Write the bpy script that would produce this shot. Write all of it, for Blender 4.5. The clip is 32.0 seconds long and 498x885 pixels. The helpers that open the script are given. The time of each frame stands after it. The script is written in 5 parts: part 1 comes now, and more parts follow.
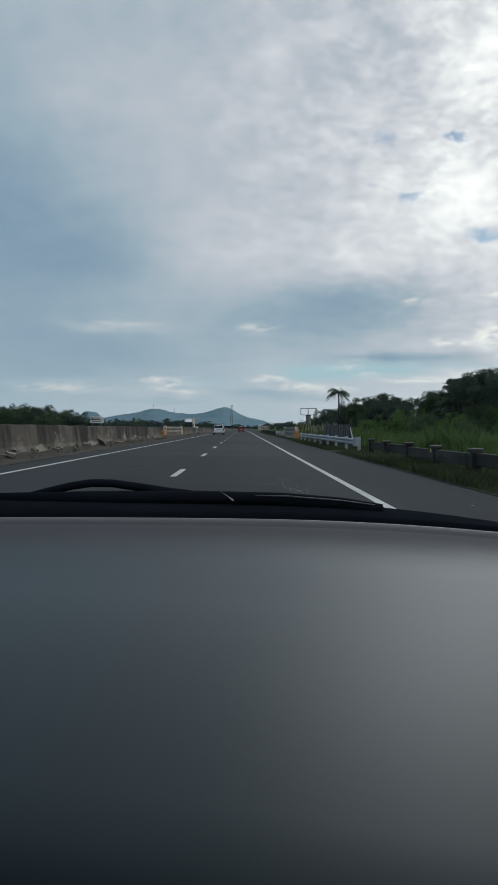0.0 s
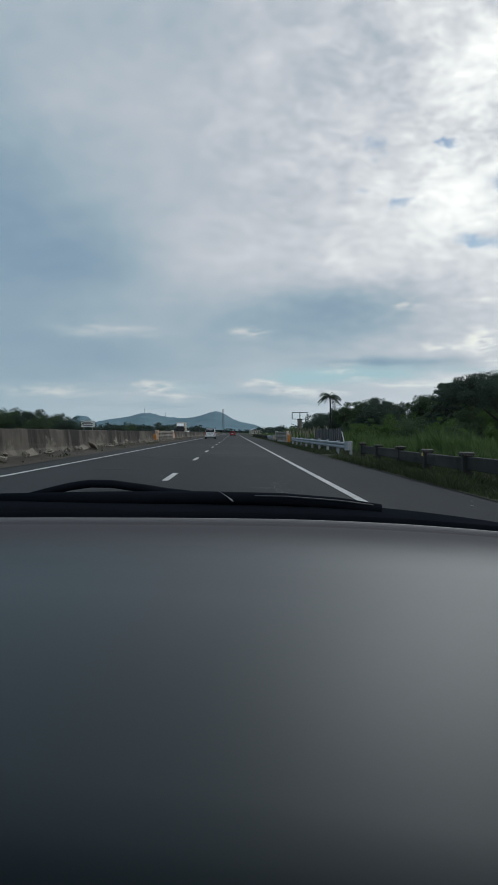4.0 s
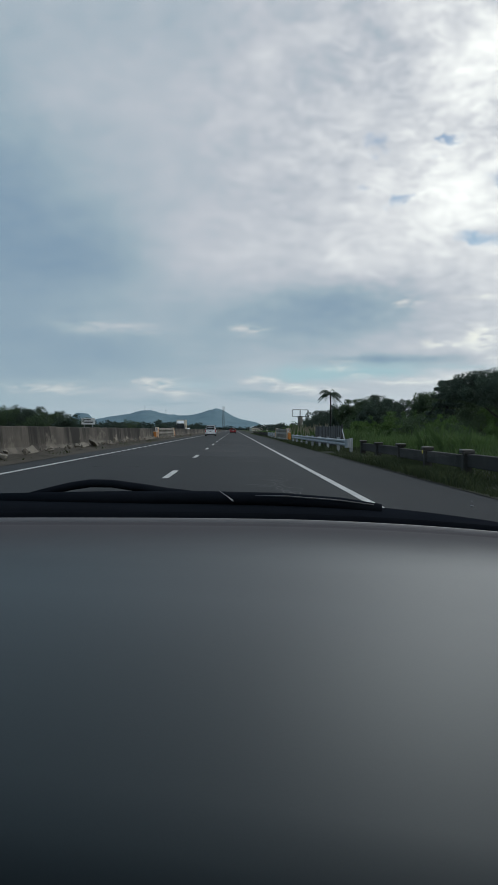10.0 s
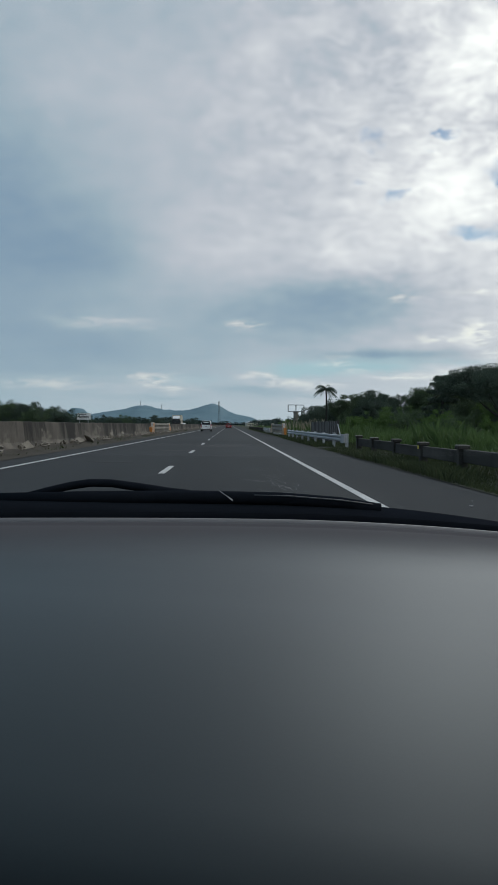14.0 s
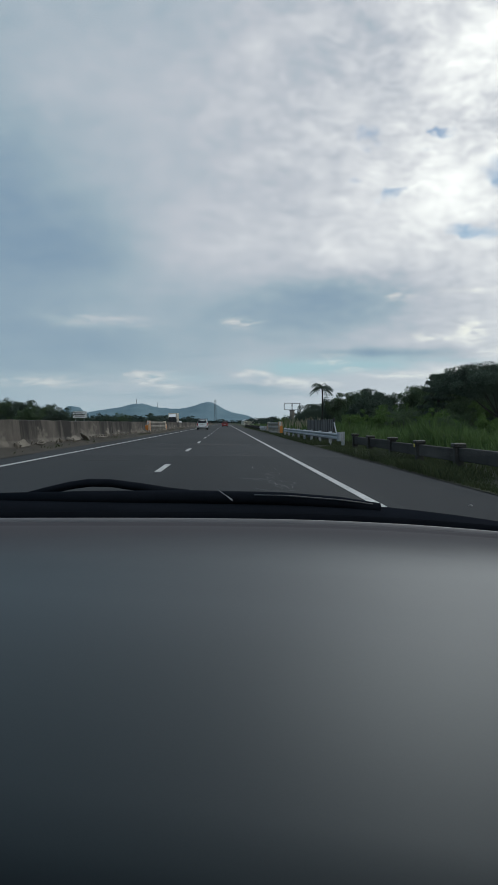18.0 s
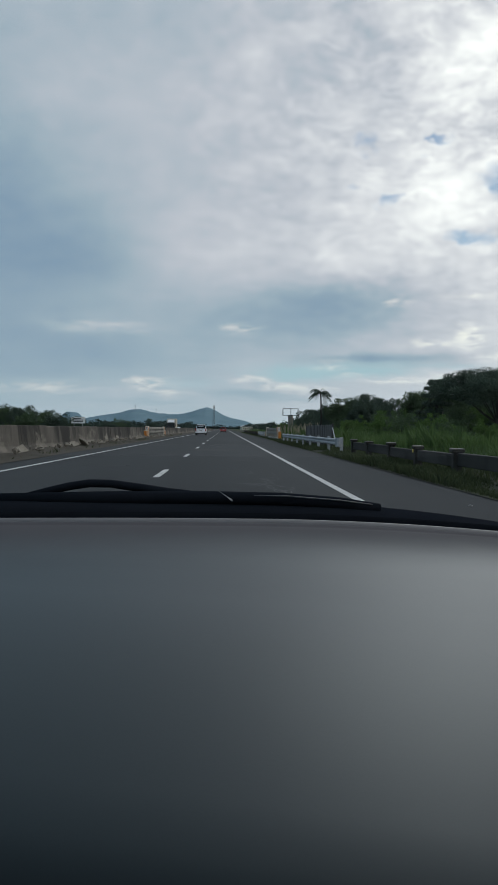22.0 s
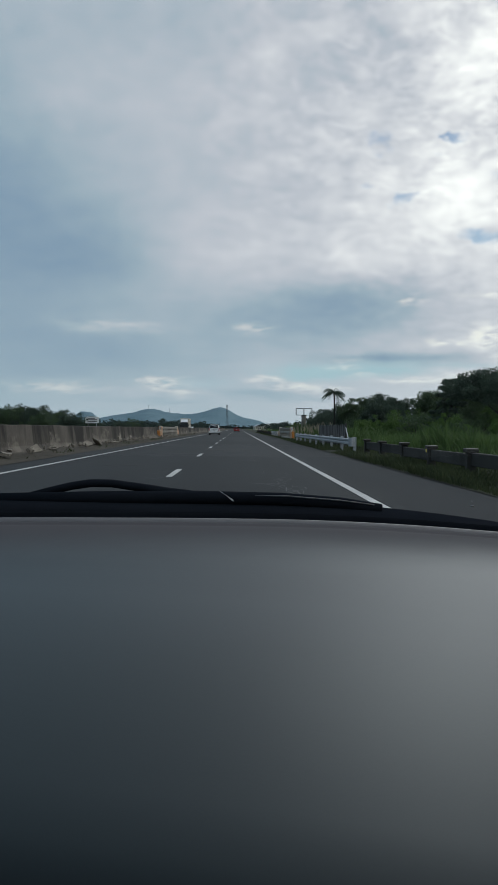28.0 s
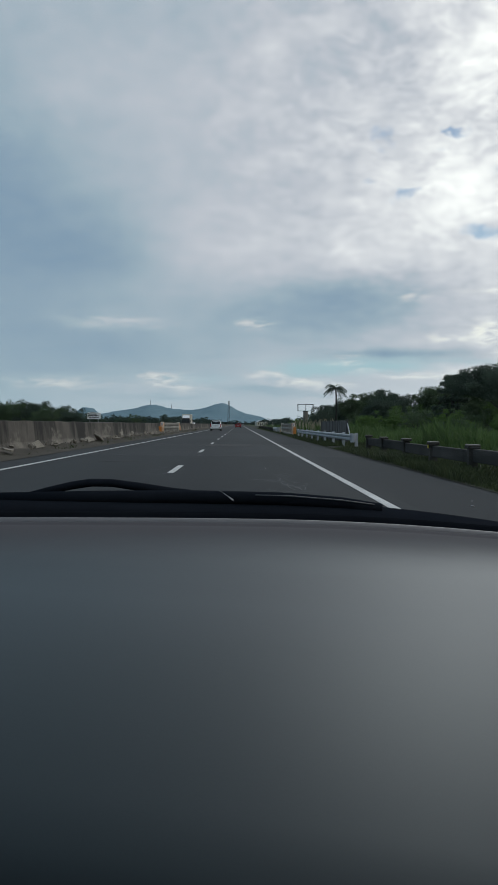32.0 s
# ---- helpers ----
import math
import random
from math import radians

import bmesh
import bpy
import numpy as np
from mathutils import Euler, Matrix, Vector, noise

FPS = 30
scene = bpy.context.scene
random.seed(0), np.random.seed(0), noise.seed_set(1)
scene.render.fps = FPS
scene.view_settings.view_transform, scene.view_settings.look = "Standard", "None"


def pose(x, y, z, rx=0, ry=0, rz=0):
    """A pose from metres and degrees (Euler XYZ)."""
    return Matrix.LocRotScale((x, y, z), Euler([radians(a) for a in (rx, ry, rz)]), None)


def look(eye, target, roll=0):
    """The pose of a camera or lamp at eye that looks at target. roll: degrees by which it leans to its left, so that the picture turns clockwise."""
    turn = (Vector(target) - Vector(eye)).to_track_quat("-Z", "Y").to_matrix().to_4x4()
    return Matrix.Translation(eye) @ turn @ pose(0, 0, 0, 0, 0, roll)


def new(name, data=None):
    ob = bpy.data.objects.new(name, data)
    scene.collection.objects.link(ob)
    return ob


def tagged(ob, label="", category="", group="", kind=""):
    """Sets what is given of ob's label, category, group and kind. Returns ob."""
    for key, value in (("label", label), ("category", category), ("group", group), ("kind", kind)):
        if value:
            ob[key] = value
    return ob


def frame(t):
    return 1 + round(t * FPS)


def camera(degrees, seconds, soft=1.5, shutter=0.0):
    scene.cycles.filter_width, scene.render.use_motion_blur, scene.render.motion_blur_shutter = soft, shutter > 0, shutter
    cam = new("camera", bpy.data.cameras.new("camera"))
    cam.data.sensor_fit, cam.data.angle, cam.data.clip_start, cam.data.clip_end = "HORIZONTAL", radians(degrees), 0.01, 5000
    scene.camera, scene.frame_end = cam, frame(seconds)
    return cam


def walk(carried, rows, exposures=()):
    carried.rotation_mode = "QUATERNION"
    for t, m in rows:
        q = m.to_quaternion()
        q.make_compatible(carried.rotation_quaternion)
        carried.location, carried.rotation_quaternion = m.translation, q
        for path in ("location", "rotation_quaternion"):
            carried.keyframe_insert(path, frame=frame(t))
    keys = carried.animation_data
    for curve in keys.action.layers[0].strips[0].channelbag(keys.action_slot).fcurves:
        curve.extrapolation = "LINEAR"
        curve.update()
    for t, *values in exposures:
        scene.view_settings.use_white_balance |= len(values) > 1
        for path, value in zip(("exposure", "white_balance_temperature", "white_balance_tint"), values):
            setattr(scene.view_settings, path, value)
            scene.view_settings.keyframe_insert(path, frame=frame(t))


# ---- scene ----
cam = camera(39.2, 32.0)

# ---- the walk: seconds, x, y, z, pitch, yaw; a phone held low over the dashboard, which sways a few centimetres ----
LEAN = -0.4
ROWS = [
    (0.0, 0.0096, 0.0000, 1.1553, -1.175, -0.546),
    (0.5, 0.0092, 0.0000, 1.1543, -1.118, -0.569),
    (1.0, 0.0069, 0.0000, 1.1530, -1.041, -0.703),
    (1.5, 0.0046, 0.0000, 1.1533, -1.057, -0.837),
    (2.0, 0.0033, 0.0000, 1.1513, -0.944, -0.916),
    (2.5, -0.0005, 0.0000, 1.1515, -0.955, -1.137),
    (4.5, -0.0024, 0.0000, 1.1486, -0.783, -1.253),
    (5.0, -0.0029, 0.0000, 1.1483, -0.768, -1.277),
    (5.5, -0.0028, 0.0000, 1.1482, -0.761, -1.275),
    (6.0, -0.0025, 0.0000, 1.1471, -0.698, -1.255),
    (6.5, -0.0035, 0.0000, 1.1495, -0.835, -1.312),
    (7.0, -0.0041, 0.0000, 1.1496, -0.842, -1.351),
    (7.5, -0.0046, 0.0000, 1.1519, -0.978, -1.381),
    (8.0, -0.0048, 0.0000, 1.1524, -1.004, -1.392),
    (8.5, -0.0056, 0.0000, 1.1522, -0.992, -1.440),
    (9.0, -0.0055, 0.0000, 1.1513, -0.944, -1.434),
    (9.5, -0.0036, 0.0000, 1.1534, -1.062, -1.323),
    (10.0, -0.0018, 0.0000, 1.1532, -1.050, -1.212),
    (10.5, -0.0005, 0.0000, 1.1542, -1.112, -1.138),
    (11.0, 0.0011, 0.0000, 1.1566, -1.249, -1.045),
    (11.5, -0.0002, 0.0000, 1.1612, -1.521, -1.118),
    (12.0, -0.0017, 0.0000, 1.1637, -1.665, -1.209),
    (12.5, -0.0051, 0.0000, 1.1616, -1.546, -1.410),
    (13.0, -0.0054, 0.0000, 1.1638, -1.672, -1.427),
    (13.5, -0.0075, 0.0000, 1.1631, -1.631, -1.550),
    (14.0, -0.0077, 0.0000, 1.1599, -1.443, -1.563),
    (14.5, -0.0089, 0.0000, 1.1619, -1.560, -1.632),
    (16.5, -0.0124, 0.0000, 1.1642, -1.696, -1.836),
    (17.0, -0.0129, 0.0000, 1.1646, -1.720, -1.868),
    (17.5, -0.0129, 0.0000, 1.1624, -1.589, -1.864),
    (18.0, -0.0131, 0.0000, 1.1623, -1.587, -1.878),
    (18.5, -0.0136, 0.0000, 1.1623, -1.584, -1.910),
    (19.0, -0.0136, 0.0000, 1.1619, -1.563, -1.905),
    (19.5, -0.0137, 0.0000, 1.1620, -1.568, -1.911),
    (20.0, -0.0131, 0.0000, 1.1618, -1.554, -1.880),
    (20.5, -0.0139, 0.0000, 1.1593, -1.411, -1.924),
    (21.0, -0.0134, 0.0000, 1.1587, -1.372, -1.898),
    (21.5, -0.0144, 0.0000, 1.1564, -1.241, -1.957),
    (22.0, -0.0151, 0.0000, 1.1545, -1.129, -1.998),
    (22.5, -0.0142, 0.0000, 1.1552, -1.171, -1.944),
    (23.0, -0.0133, 0.0000, 1.1566, -1.250, -1.890),
    (23.5, -0.0127, 0.0000, 1.1580, -1.332, -1.852),
    (24.0, -0.0104, 0.0000, 1.1566, -1.249, -1.720),
    (24.5, -0.0075, 0.0000, 1.1565, -1.247, -1.550),
    (25.0, -0.0049, 0.0000, 1.1562, -1.226, -1.397),
    (25.5, -0.0020, 0.0000, 1.1583, -1.353, -1.226),
    (26.0, 0.0009, 0.0000, 1.1592, -1.406, -1.055),
    (26.5, 0.0019, 0.0000, 1.1573, -1.294, -0.998),
    (28.5, 0.0036, 0.0000, 1.1550, -1.156, -0.897),
    (29.0, 0.0026, 0.0000, 1.1564, -1.237, -0.955),
    (29.5, 0.0018, 0.0000, 1.1577, -1.317, -1.005),
    (30.0, 0.0012, 0.0000, 1.1597, -1.434, -1.036),
    (30.5, 0.0018, 0.0000, 1.1585, -1.362, -1.006),
    (31.0, 0.0029, 0.0000, 1.1588, -1.383, -0.939),
    (31.5, 0.0040, 0.0000, 1.1589, -1.385, -0.872),
    (32.0, 0.0058, 0.0000, 1.1608, -1.499, -0.768),
]
walk(cam, [(t, pose(x, y, z, 90 + p, LEAN, w)) for t, x, y, z, p, w in ROWS],
     exposures=[(0.0, 0.15, 6400.0, 8.0), (32.0, 0.15, 6400.0, 8.0)])

# ---- world: a broken overcast sky ----
SUN_EL, SUN_AZ = 38.0, 28.0          # degrees; azimuth clockwise from the road's direction


class Graph:
    """Short calls for shader nodes."""

    def __init__(self, tree):
        self.t = tree

    def put(self, kind, ins=()):
        n = self.t.nodes.new(kind)
        if ins:
            self.feed(n, ins)
        return n

    def feed(self, n, ins):
        for k, v in dict(ins).items():
            s = n.inputs[k]
            if isinstance(v, bpy.types.NodeSocket):
                self.t.links.new(v, s)
            else:
                s.default_value = v

    def m(self, op, a, b=0.0, c=0.0):
        n = self.put("ShaderNodeMath", {0: a, 1: b, 2: c})
        n.operation = op
        return n.outputs[0]

    def v(self, op, a, b=(0, 0, 0), out=0):
        n = self.put("ShaderNodeVectorMath", {0: a, 1: b})
        n.operation = op
        return n.outputs[out]

    def noise(self, vec, scale, detail=5.0, rough=0.55, dist=0.0, out="Fac"):
        return self.put("ShaderNodeTexNoise", {"Vector": vec, "Scale": scale, "Detail": detail,
                                               "Roughness": rough, "Distortion": dist}).outputs[out]

    def ramp(self, fac, stops, smooth=False):
        n = self.put("ShaderNodeValToRGB", {"Fac": fac})
        e = n.color_ramp.elements
        n.color_ramp.interpolation = "EASE" if smooth else "LINEAR"
        while len(e) < len(stops):
            e.new(0.5)
        for el, (p, c) in zip(e, stops):
            el.position = p
            el.color = (*c, 1) if len(c) == 3 else c
        return n.outputs[0]

    def mix(self, fac, a, b, blend="MIX"):
        n = self.put("ShaderNodeMix")
        n.data_type, n.blend_type = "RGBA", blend
        for i, v in ((0, fac), (6, a), (7, b)):
            if isinstance(v, bpy.types.NodeSocket):
                self.t.links.new(v, n.inputs[i])
            else:
                n.inputs[i].default_value = (*v, 1) if isinstance(v, tuple) and len(v) == 3 else v
        return n.outputs[2]


def build_world():
    w = bpy.data.worlds.new("sky")
    scene.world = w
    w.use_nodes = True
    w.node_tree.nodes.clear()
    g = Graph(w.node_tree)
    way = g.put("ShaderNodeTexCoord").outputs["Generated"]
    xyz = g.put("ShaderNodeSeparateXYZ", {0: way}).outputs
    az = g.m("MULTIPLY", g.m("ARCTAN2", xyz[0], xyz[1]), 57.2958)
    el = g.m("MULTIPLY", g.m("ARCSINE", xyz[2]), 57.2958)
    ang = g.put("ShaderNodeCombineXYZ", {0: az, 1: el, 2: 0.0}).outputs[0]
    up = g.m("ADD", g.m("MAXIMUM", xyz[2], 0.0), 0.10)
    deck = g.put("ShaderNodeCombineXYZ", {0: g.m("DIVIDE", xyz[0], up), 1: g.m("DIVIDE", xyz[1], up), 2: 0.0}).outputs[0]
    high = g.m("ADD", g.m("MAXIMUM", xyz[2], 0.0), 0.42)
    puff = g.put("ShaderNodeCombineXYZ", {0: g.m("DIVIDE", xyz[0], high), 1: g.m("DIVIDE", xyz[1], high), 2: 0.0}).outputs[0]
    # ragged edges: bend the angles with noise that is flatter near the horizon
    rag = g.v("SUBTRACT", g.noise(puff, 9.0, 9.0, 0.66, out="Color"), (0.5, 0.5, 0.5))
    low = g.m("MULTIPLY_ADD", g.m("MINIMUM", g.m("MAXIMUM", el, 1.0), 26.0), 0.20, 0.5)
    bend = g.put("ShaderNodeCombineXYZ", {0: g.m("MULTIPLY", low, 1.6), 1: low, 2: 0.0}).outputs[0]
    warped = g.v("ADD", ang, g.v("MULTIPLY", rag, bend))

    torn = g.v("SUBTRACT", g.noise(g.v("MULTIPLY", ang, (0.45, 1.3, 0.0)), 1.0, 9.0, 0.68, out="Color"), (0.5, 0.5, 0.5))
    low_warped = g.v("ADD", ang, g.v("MULTIPLY", torn, (5.0, 1.3, 0.0)))

    def sum_of(blobs, start, where):
        total = start
        for a, e, sa, se, amp in blobs:
            q = g.v("MULTIPLY", g.v("SUBTRACT", where, (a, e, 0)), (1 / sa, 1 / se, 0))
            r = g.v("DOT_PRODUCT", q, q, out=1)
            total = g.m("MULTIPLY_ADD", g.m("EXPONENT", g.m("MULTIPLY", r, -1.0)), amp, total)
        return total

    broad = g.noise(puff, 2.4, 4.0, 0.5)
    fine = g.noise(puff, 14.0, 9.0, 0.60, 0.3)
    heap = g.m("ABSOLUTE", g.m("SUBTRACT", g.noise(g.v("ADD", puff, (3.1, 1.7, 0.4)), 8.0, 7.0, 0.52, 0.2), 0.5))
    bands = g.noise(deck, 1.5, 6.0, 0.55)
    curl = g.v("SUBTRACT", g.noise(puff, 5.0, 5.0, 0.6, out="Color"), (0.5, 0.5, 0.5))
    wisp = g.noise(g.v("ADD", g.v("MULTIPLY", puff, (1.0, 1.5, 1.0)), g.v("MULTIPLY", curl, (0.16, 0.16, 0.0))), 21.0, 10.0, 0.66, 0.25)
    near = g.m("EXPONENT", g.m("MULTIPLY", g.m("MAXIMUM", el, 0.0), -0.10))
    right = g.m("MINIMUM", g.m("MAXIMUM", g.m("MULTIPLY_ADD", az, 0.038, 0.40), 0.16), 1.15)
    right = g.m("MULTIPLY", right, g.m("MINIMUM", g.m("MULTIPLY_ADD", g.m("MAXIMUM", el, 2.0), 0.047, -0.06), 1.0))
    lift = g.m("MULTIPLY_ADD", g.m("MINIMUM", g.m("MAXIMUM", az, -45.0), 30.0), 0.0080, 0.46)
    lift = g.m("MULTIPLY_ADD", g.m("SUBTRACT", broad, 0.5), 0.27, lift)
    lift = g.m("MULTIPLY_ADD", g.m("MULTIPLY", g.m("SUBTRACT", fine, 0.5), right), 0.70, lift)
    lift = g.m("MULTIPLY_ADD", g.m("MULTIPLY", g.m("SUBTRACT", heap, 0.085), right), 1.0, lift)
    lift = g.m("MULTIPLY_ADD", g.m("MULTIPLY", g.m("SUBTRACT", wisp, 0.5), g.m("ADD", right, 0.12)), 0.56, lift)
    lift = g.m("MULTIPLY_ADD", g.m("MULTIPLY", g.m("SUBTRACT", bands, 0.5), near), 0.20, lift)
    masses = [(19.3, 26.57, 4.17, 2.78, 0.26), (17.7, 19.03, 5.09, 2.78, 0.26), (13.8, 15.91, 5.09, 2.31, 0.15), (13.8, 23.20, 3.24, 2.31, 0.08),
              (9.8, 13.36, 6.02, 1.62, 0.10), (-19.0, 16.0, 8.5, 7.5, -0.24), (-10.6, 13.22, 6.48, 2.78, -0.14), (8.0, 9.6, 7.5, 2.4, -0.30),
              (-3.9, 29.88, 4.63, 2.31, -0.10), (8.9, 26.82, 3.70, 2.08, -0.08), (21.0, 23.90, 2.78, 0.74, -0.12), (-13.6, 24.81, 3.24, 1.85, 0.05),
              (2.1, 19.37, 5.56, 3.24, -0.03), (-2.5, 13.90, 5.56, 2.31, 0.06), (-10.7, 8.02, 5.56, 0.74, 0.10), (1.0, 7.20, 26.0, 5.00, -0.13),
              (14.3, 5.56, 5.56, 0.56, -0.22), (-11.0, 6.00, 12.0, 3.20, -0.10)]
    lift = sum_of(masses, lift, warped)
    streaks = [(19.4, 7.28, 0.93, 0.74, 0.42), (16.3, 6.83, 2.31, 0.28, 0.26), (21.9, 5.64, 1.85, 0.37, 0.24), (13.9, 9.97, 0.83, 0.23, 0.30),
               (1.2, 8.10, 1.11, 0.32, 0.30), (-10.2, 8.03, 3.70, 0.42, 0.10), (8.5, 5.48, 0.74, 0.19, 0.26), (8.2, 4.85, 1.20, 0.19, 0.32),
               (10.4, 4.37, 1.11, 0.14, 0.24), (2.5, 4.01, 1.67, 0.23, 0.26), (4.8, 3.45, 1.67, 0.28, 0.30), (7.4, 3.26, 1.57, 0.23, 0.28),
               (14.3, 3.91, 2.78, 0.19, 0.26), (18.6, 4.27, 2.31, 0.23, 0.20), (20.7, 3.26, 2.78, 0.32, 0.26), (-6.4, 3.61, 1.67, 0.46, 0.30),
               (-4.6, 2.89, 1.67, 0.28, 0.20), (-14.6, 3.15, 3.24, 0.37, 0.22), (19.4, 10.35, 1.85, 0.23, 0.16)]
    slates = [(12.1, 5.74, 5.09, 0.37, -0.18), (2.1, 2.86, 3.01, 0.42, -0.20), (5.8, 2.44, 2.31, 0.28, -0.14), (-6.2, 2.15, 2.78, 0.23, -0.10),
              (-1.8, 5.47, 2.78, 0.46, -0.05)]
    lift = sum_of(slates, lift, low_warped)
    crisp = g.noise(g.v("MULTIPLY", ang, (0.62, 2.1, 0.0)), 1.0, 9.0, 0.64, 0.6)
    lit = g.m("MULTIPLY", sum_of(streaks, 0.0, low_warped), g.m("MINIMUM", g.m("MAXIMUM", g.m("MULTIPLY_ADD", crisp, 5.0, -1.85), 0.0), 1.25))
    lift = g.m("ADD", lift, lit)
    cloud = g.ramp(lift, [(0.0, (0.20, 0.285, 0.385)), (0.22, (0.325, 0.397, 0.458)), (0.44, (0.518, 0.520, 0.562)),
                          (0.64, (0.715, 0.692, 0.705)), (0.95, (1.10, 1.055, 1.00))])
    cream = g.m("MINIMUM", g.m("MAXIMUM", g.m("MULTIPLY", lit, 1.5), 0.0), 0.55)
    cloud = g.mix(cream, cloud, (0.80, 0.75, 0.64))
    # openings in the deck, through which the blue shows
    gaps = [(17.0, 21.71, 0.69, 0.60, 1.00), (11.5, 21.84, 1.57, 0.79, 0.80), (12.9, 17.19, 0.83, 0.51, 0.66), (13.9, 17.50, 0.65, 0.32, 0.58),
            (10.7, 18.65, 0.69, 0.37, 0.48), (21.5, 18.27, 1.11, 1.30, 1.00), (19.8, 14.63, 2.78, 0.56, 0.90), (5.1, 20.85, 0.56, 0.28, 0.25),
            (15.8, 20.56, 0.74, 0.28, 0.30)]
    low_gaps = [(6.0, 4.55, 3.6, 0.70, 1.05), (12.1, 4.75, 3.2, 0.55, 0.85), (-3.9, 3.63, 3.70, 0.42, 0.35), (17.8, 5.03, 2.78, 0.28, 0.40)]
    clear = sum_of(gaps, g.m("MULTIPLY", g.m("SUBTRACT", fine, 0.66), 0.9), warped)
    clear = g.m("MULTIPLY_ADD", g.m("SUBTRACT", wisp, 0.5), 1.8, g.m("MULTIPLY_ADD", clear, 1.25, -0.20))
    clear = g.m("MINIMUM", g.m("MAXIMUM", clear, 0.0), 0.9)
    pale = g.m("MINIMUM", g.m("MAXIMUM", sum_of(low_gaps, g.m("MULTIPLY", lit, -1.2), low_warped), 0.0), 0.85)
    cloud = g.mix(pale, cloud, (0.36, 0.52, 0.56))
    # haze over the plain
    veil = g.m("EXPONENT", g.m("MULTIPLY", g.m("MAXIMUM", el, 0.0), -0.25))
    cloud = g.mix(g.m("MULTIPLY", veil, 0.66), cloud, (0.368, 0.462, 0.502))
    sky = g.put("ShaderNodeTexSky")
    sky.sky_type, sky.sun_disc = "NISHITA", False
    sky.sun_elevation, sky.sun_rotation = radians(SUN_EL), radians(SUN_AZ)
    sky.air_density, sky.dust_density, sky.ozone_density = 1.3, 0.3, 3.0
    blue = g.put("ShaderNodeBackground", {"Color": sky.outputs[0], "Strength": 0.06})
    deck_light = g.put("ShaderNodeBackground", {"Color": cloud, "Strength": 1.0})
    both = g.put("ShaderNodeMixShader", {0: clear, 1: deck_light.outputs[0], 2: blue.outputs[0]})
    g.put("ShaderNodeOutputWorld", {"Surface": both.outputs[0]})


build_world()
sun = new("sun", bpy.data.lights.new("sun", "SUN"))
sun.data.energy, sun.data.angle, sun.data.color = 0.6, radians(36), (1.0, 0.995, 0.985)
sun.matrix_basis = look((0, 0, 50), (-math.sin(radians(SUN_AZ)) * 50, -math.cos(radians(SUN_AZ)) * 50, 50 - 50 * math.tan(radians(SUN_EL))))


# ---- materials ----
def material(name, dark, light, rough=0.7, scale=4.0, big=0.4, metal=0.0, bump=0.2, fine=40.0, stretch=(1, 1, 1),
             spec=0.5, spread=0.0, mid=(0.35, 0.65), dist=0.01, uneven=0.25):
    """Two-scale noise between two colours, with relief; spread: how much whole pieces differ in tone."""
    mt = bpy.data.materials.new(name)
    mt.use_nodes = True
    g = Graph(mt.node_tree)
    b = mt.node_tree.nodes["Principled BSDF"]
    at = g.v("MULTIPLY", g.put("ShaderNodeNewGeometry").outputs["Position"], stretch)
    n1 = g.noise(at, scale, 6.0, 0.6)
    n2 = g.noise(at, big, 4.0, 0.5)
    n3 = g.noise(at, fine, 3.0, 0.6)
    f = g.m("MULTIPLY_ADD", n2, 0.45, g.m("MULTIPLY_ADD", n3, 0.2, g.m("MULTIPLY", n1, 0.4)))
    col = g.ramp(f, [(mid[0], dark), (mid[1], light)])
    if spread:
        r = g.put("ShaderNodeObjectInfo").outputs["Random"]
        col = g.mix(1.0, col, g.ramp(r, [(0, (1 - spread,) * 3), (1, (1 + spread * 0.5,) * 3)]), "MULTIPLY")
    mt.node_tree.links.new(col, b.inputs["Base Color"])
    mt.node_tree.links.new(g.m("MULTIPLY_ADD", g.m("SUBTRACT", n1, 0.5), uneven, rough), b.inputs["Roughness"])
    b.inputs["Metallic"].default_value = metal
    b.inputs["Specular IOR Level"].default_value = spec
    if bump:
        bp = g.put("ShaderNodeBump", {"Height": g.m("MULTIPLY_ADD", n3, 0.5, n1), "Strength": bump, "Distance": dist})
        mt.node_tree.links.new(bp.outputs[0], b.inputs["Normal"])
    return mt


def leaf_material(name, dark, light):
    mt = bpy.data.materials.new(name)
    mt.use_nodes = True
    g = Graph(mt.node_tree)
    b = mt.node_tree.nodes["Principled BSDF"]
    geo = g.put("ShaderNodeNewGeometry").outputs
    f = g.m("MULTIPLY_ADD", geo["Random Per Island"], 0.3, g.m("MULTIPLY", g.noise(geo["Position"], 0.35, 3.0), 0.7))
    col = g.ramp(f, [(0.2, dark), (0.8, light)])
    mt.node_tree.links.new(col, b.inputs["Base Color"])
    b.inputs["Roughness"].default_value = 0.65
    b.inputs["Specular IOR Level"].default_value = 0.1
    thin = g.put("ShaderNodeBsdfTranslucent", {"Color": col})
    both = g.put("ShaderNodeMixShader", {0: 0.38, 1: b.outputs[0], 2: thin.outputs[0]})
    mt.node_tree.links.new(both.outputs[0], mt.node_tree.nodes["Material Output"].inputs["Surface"])
    return mt


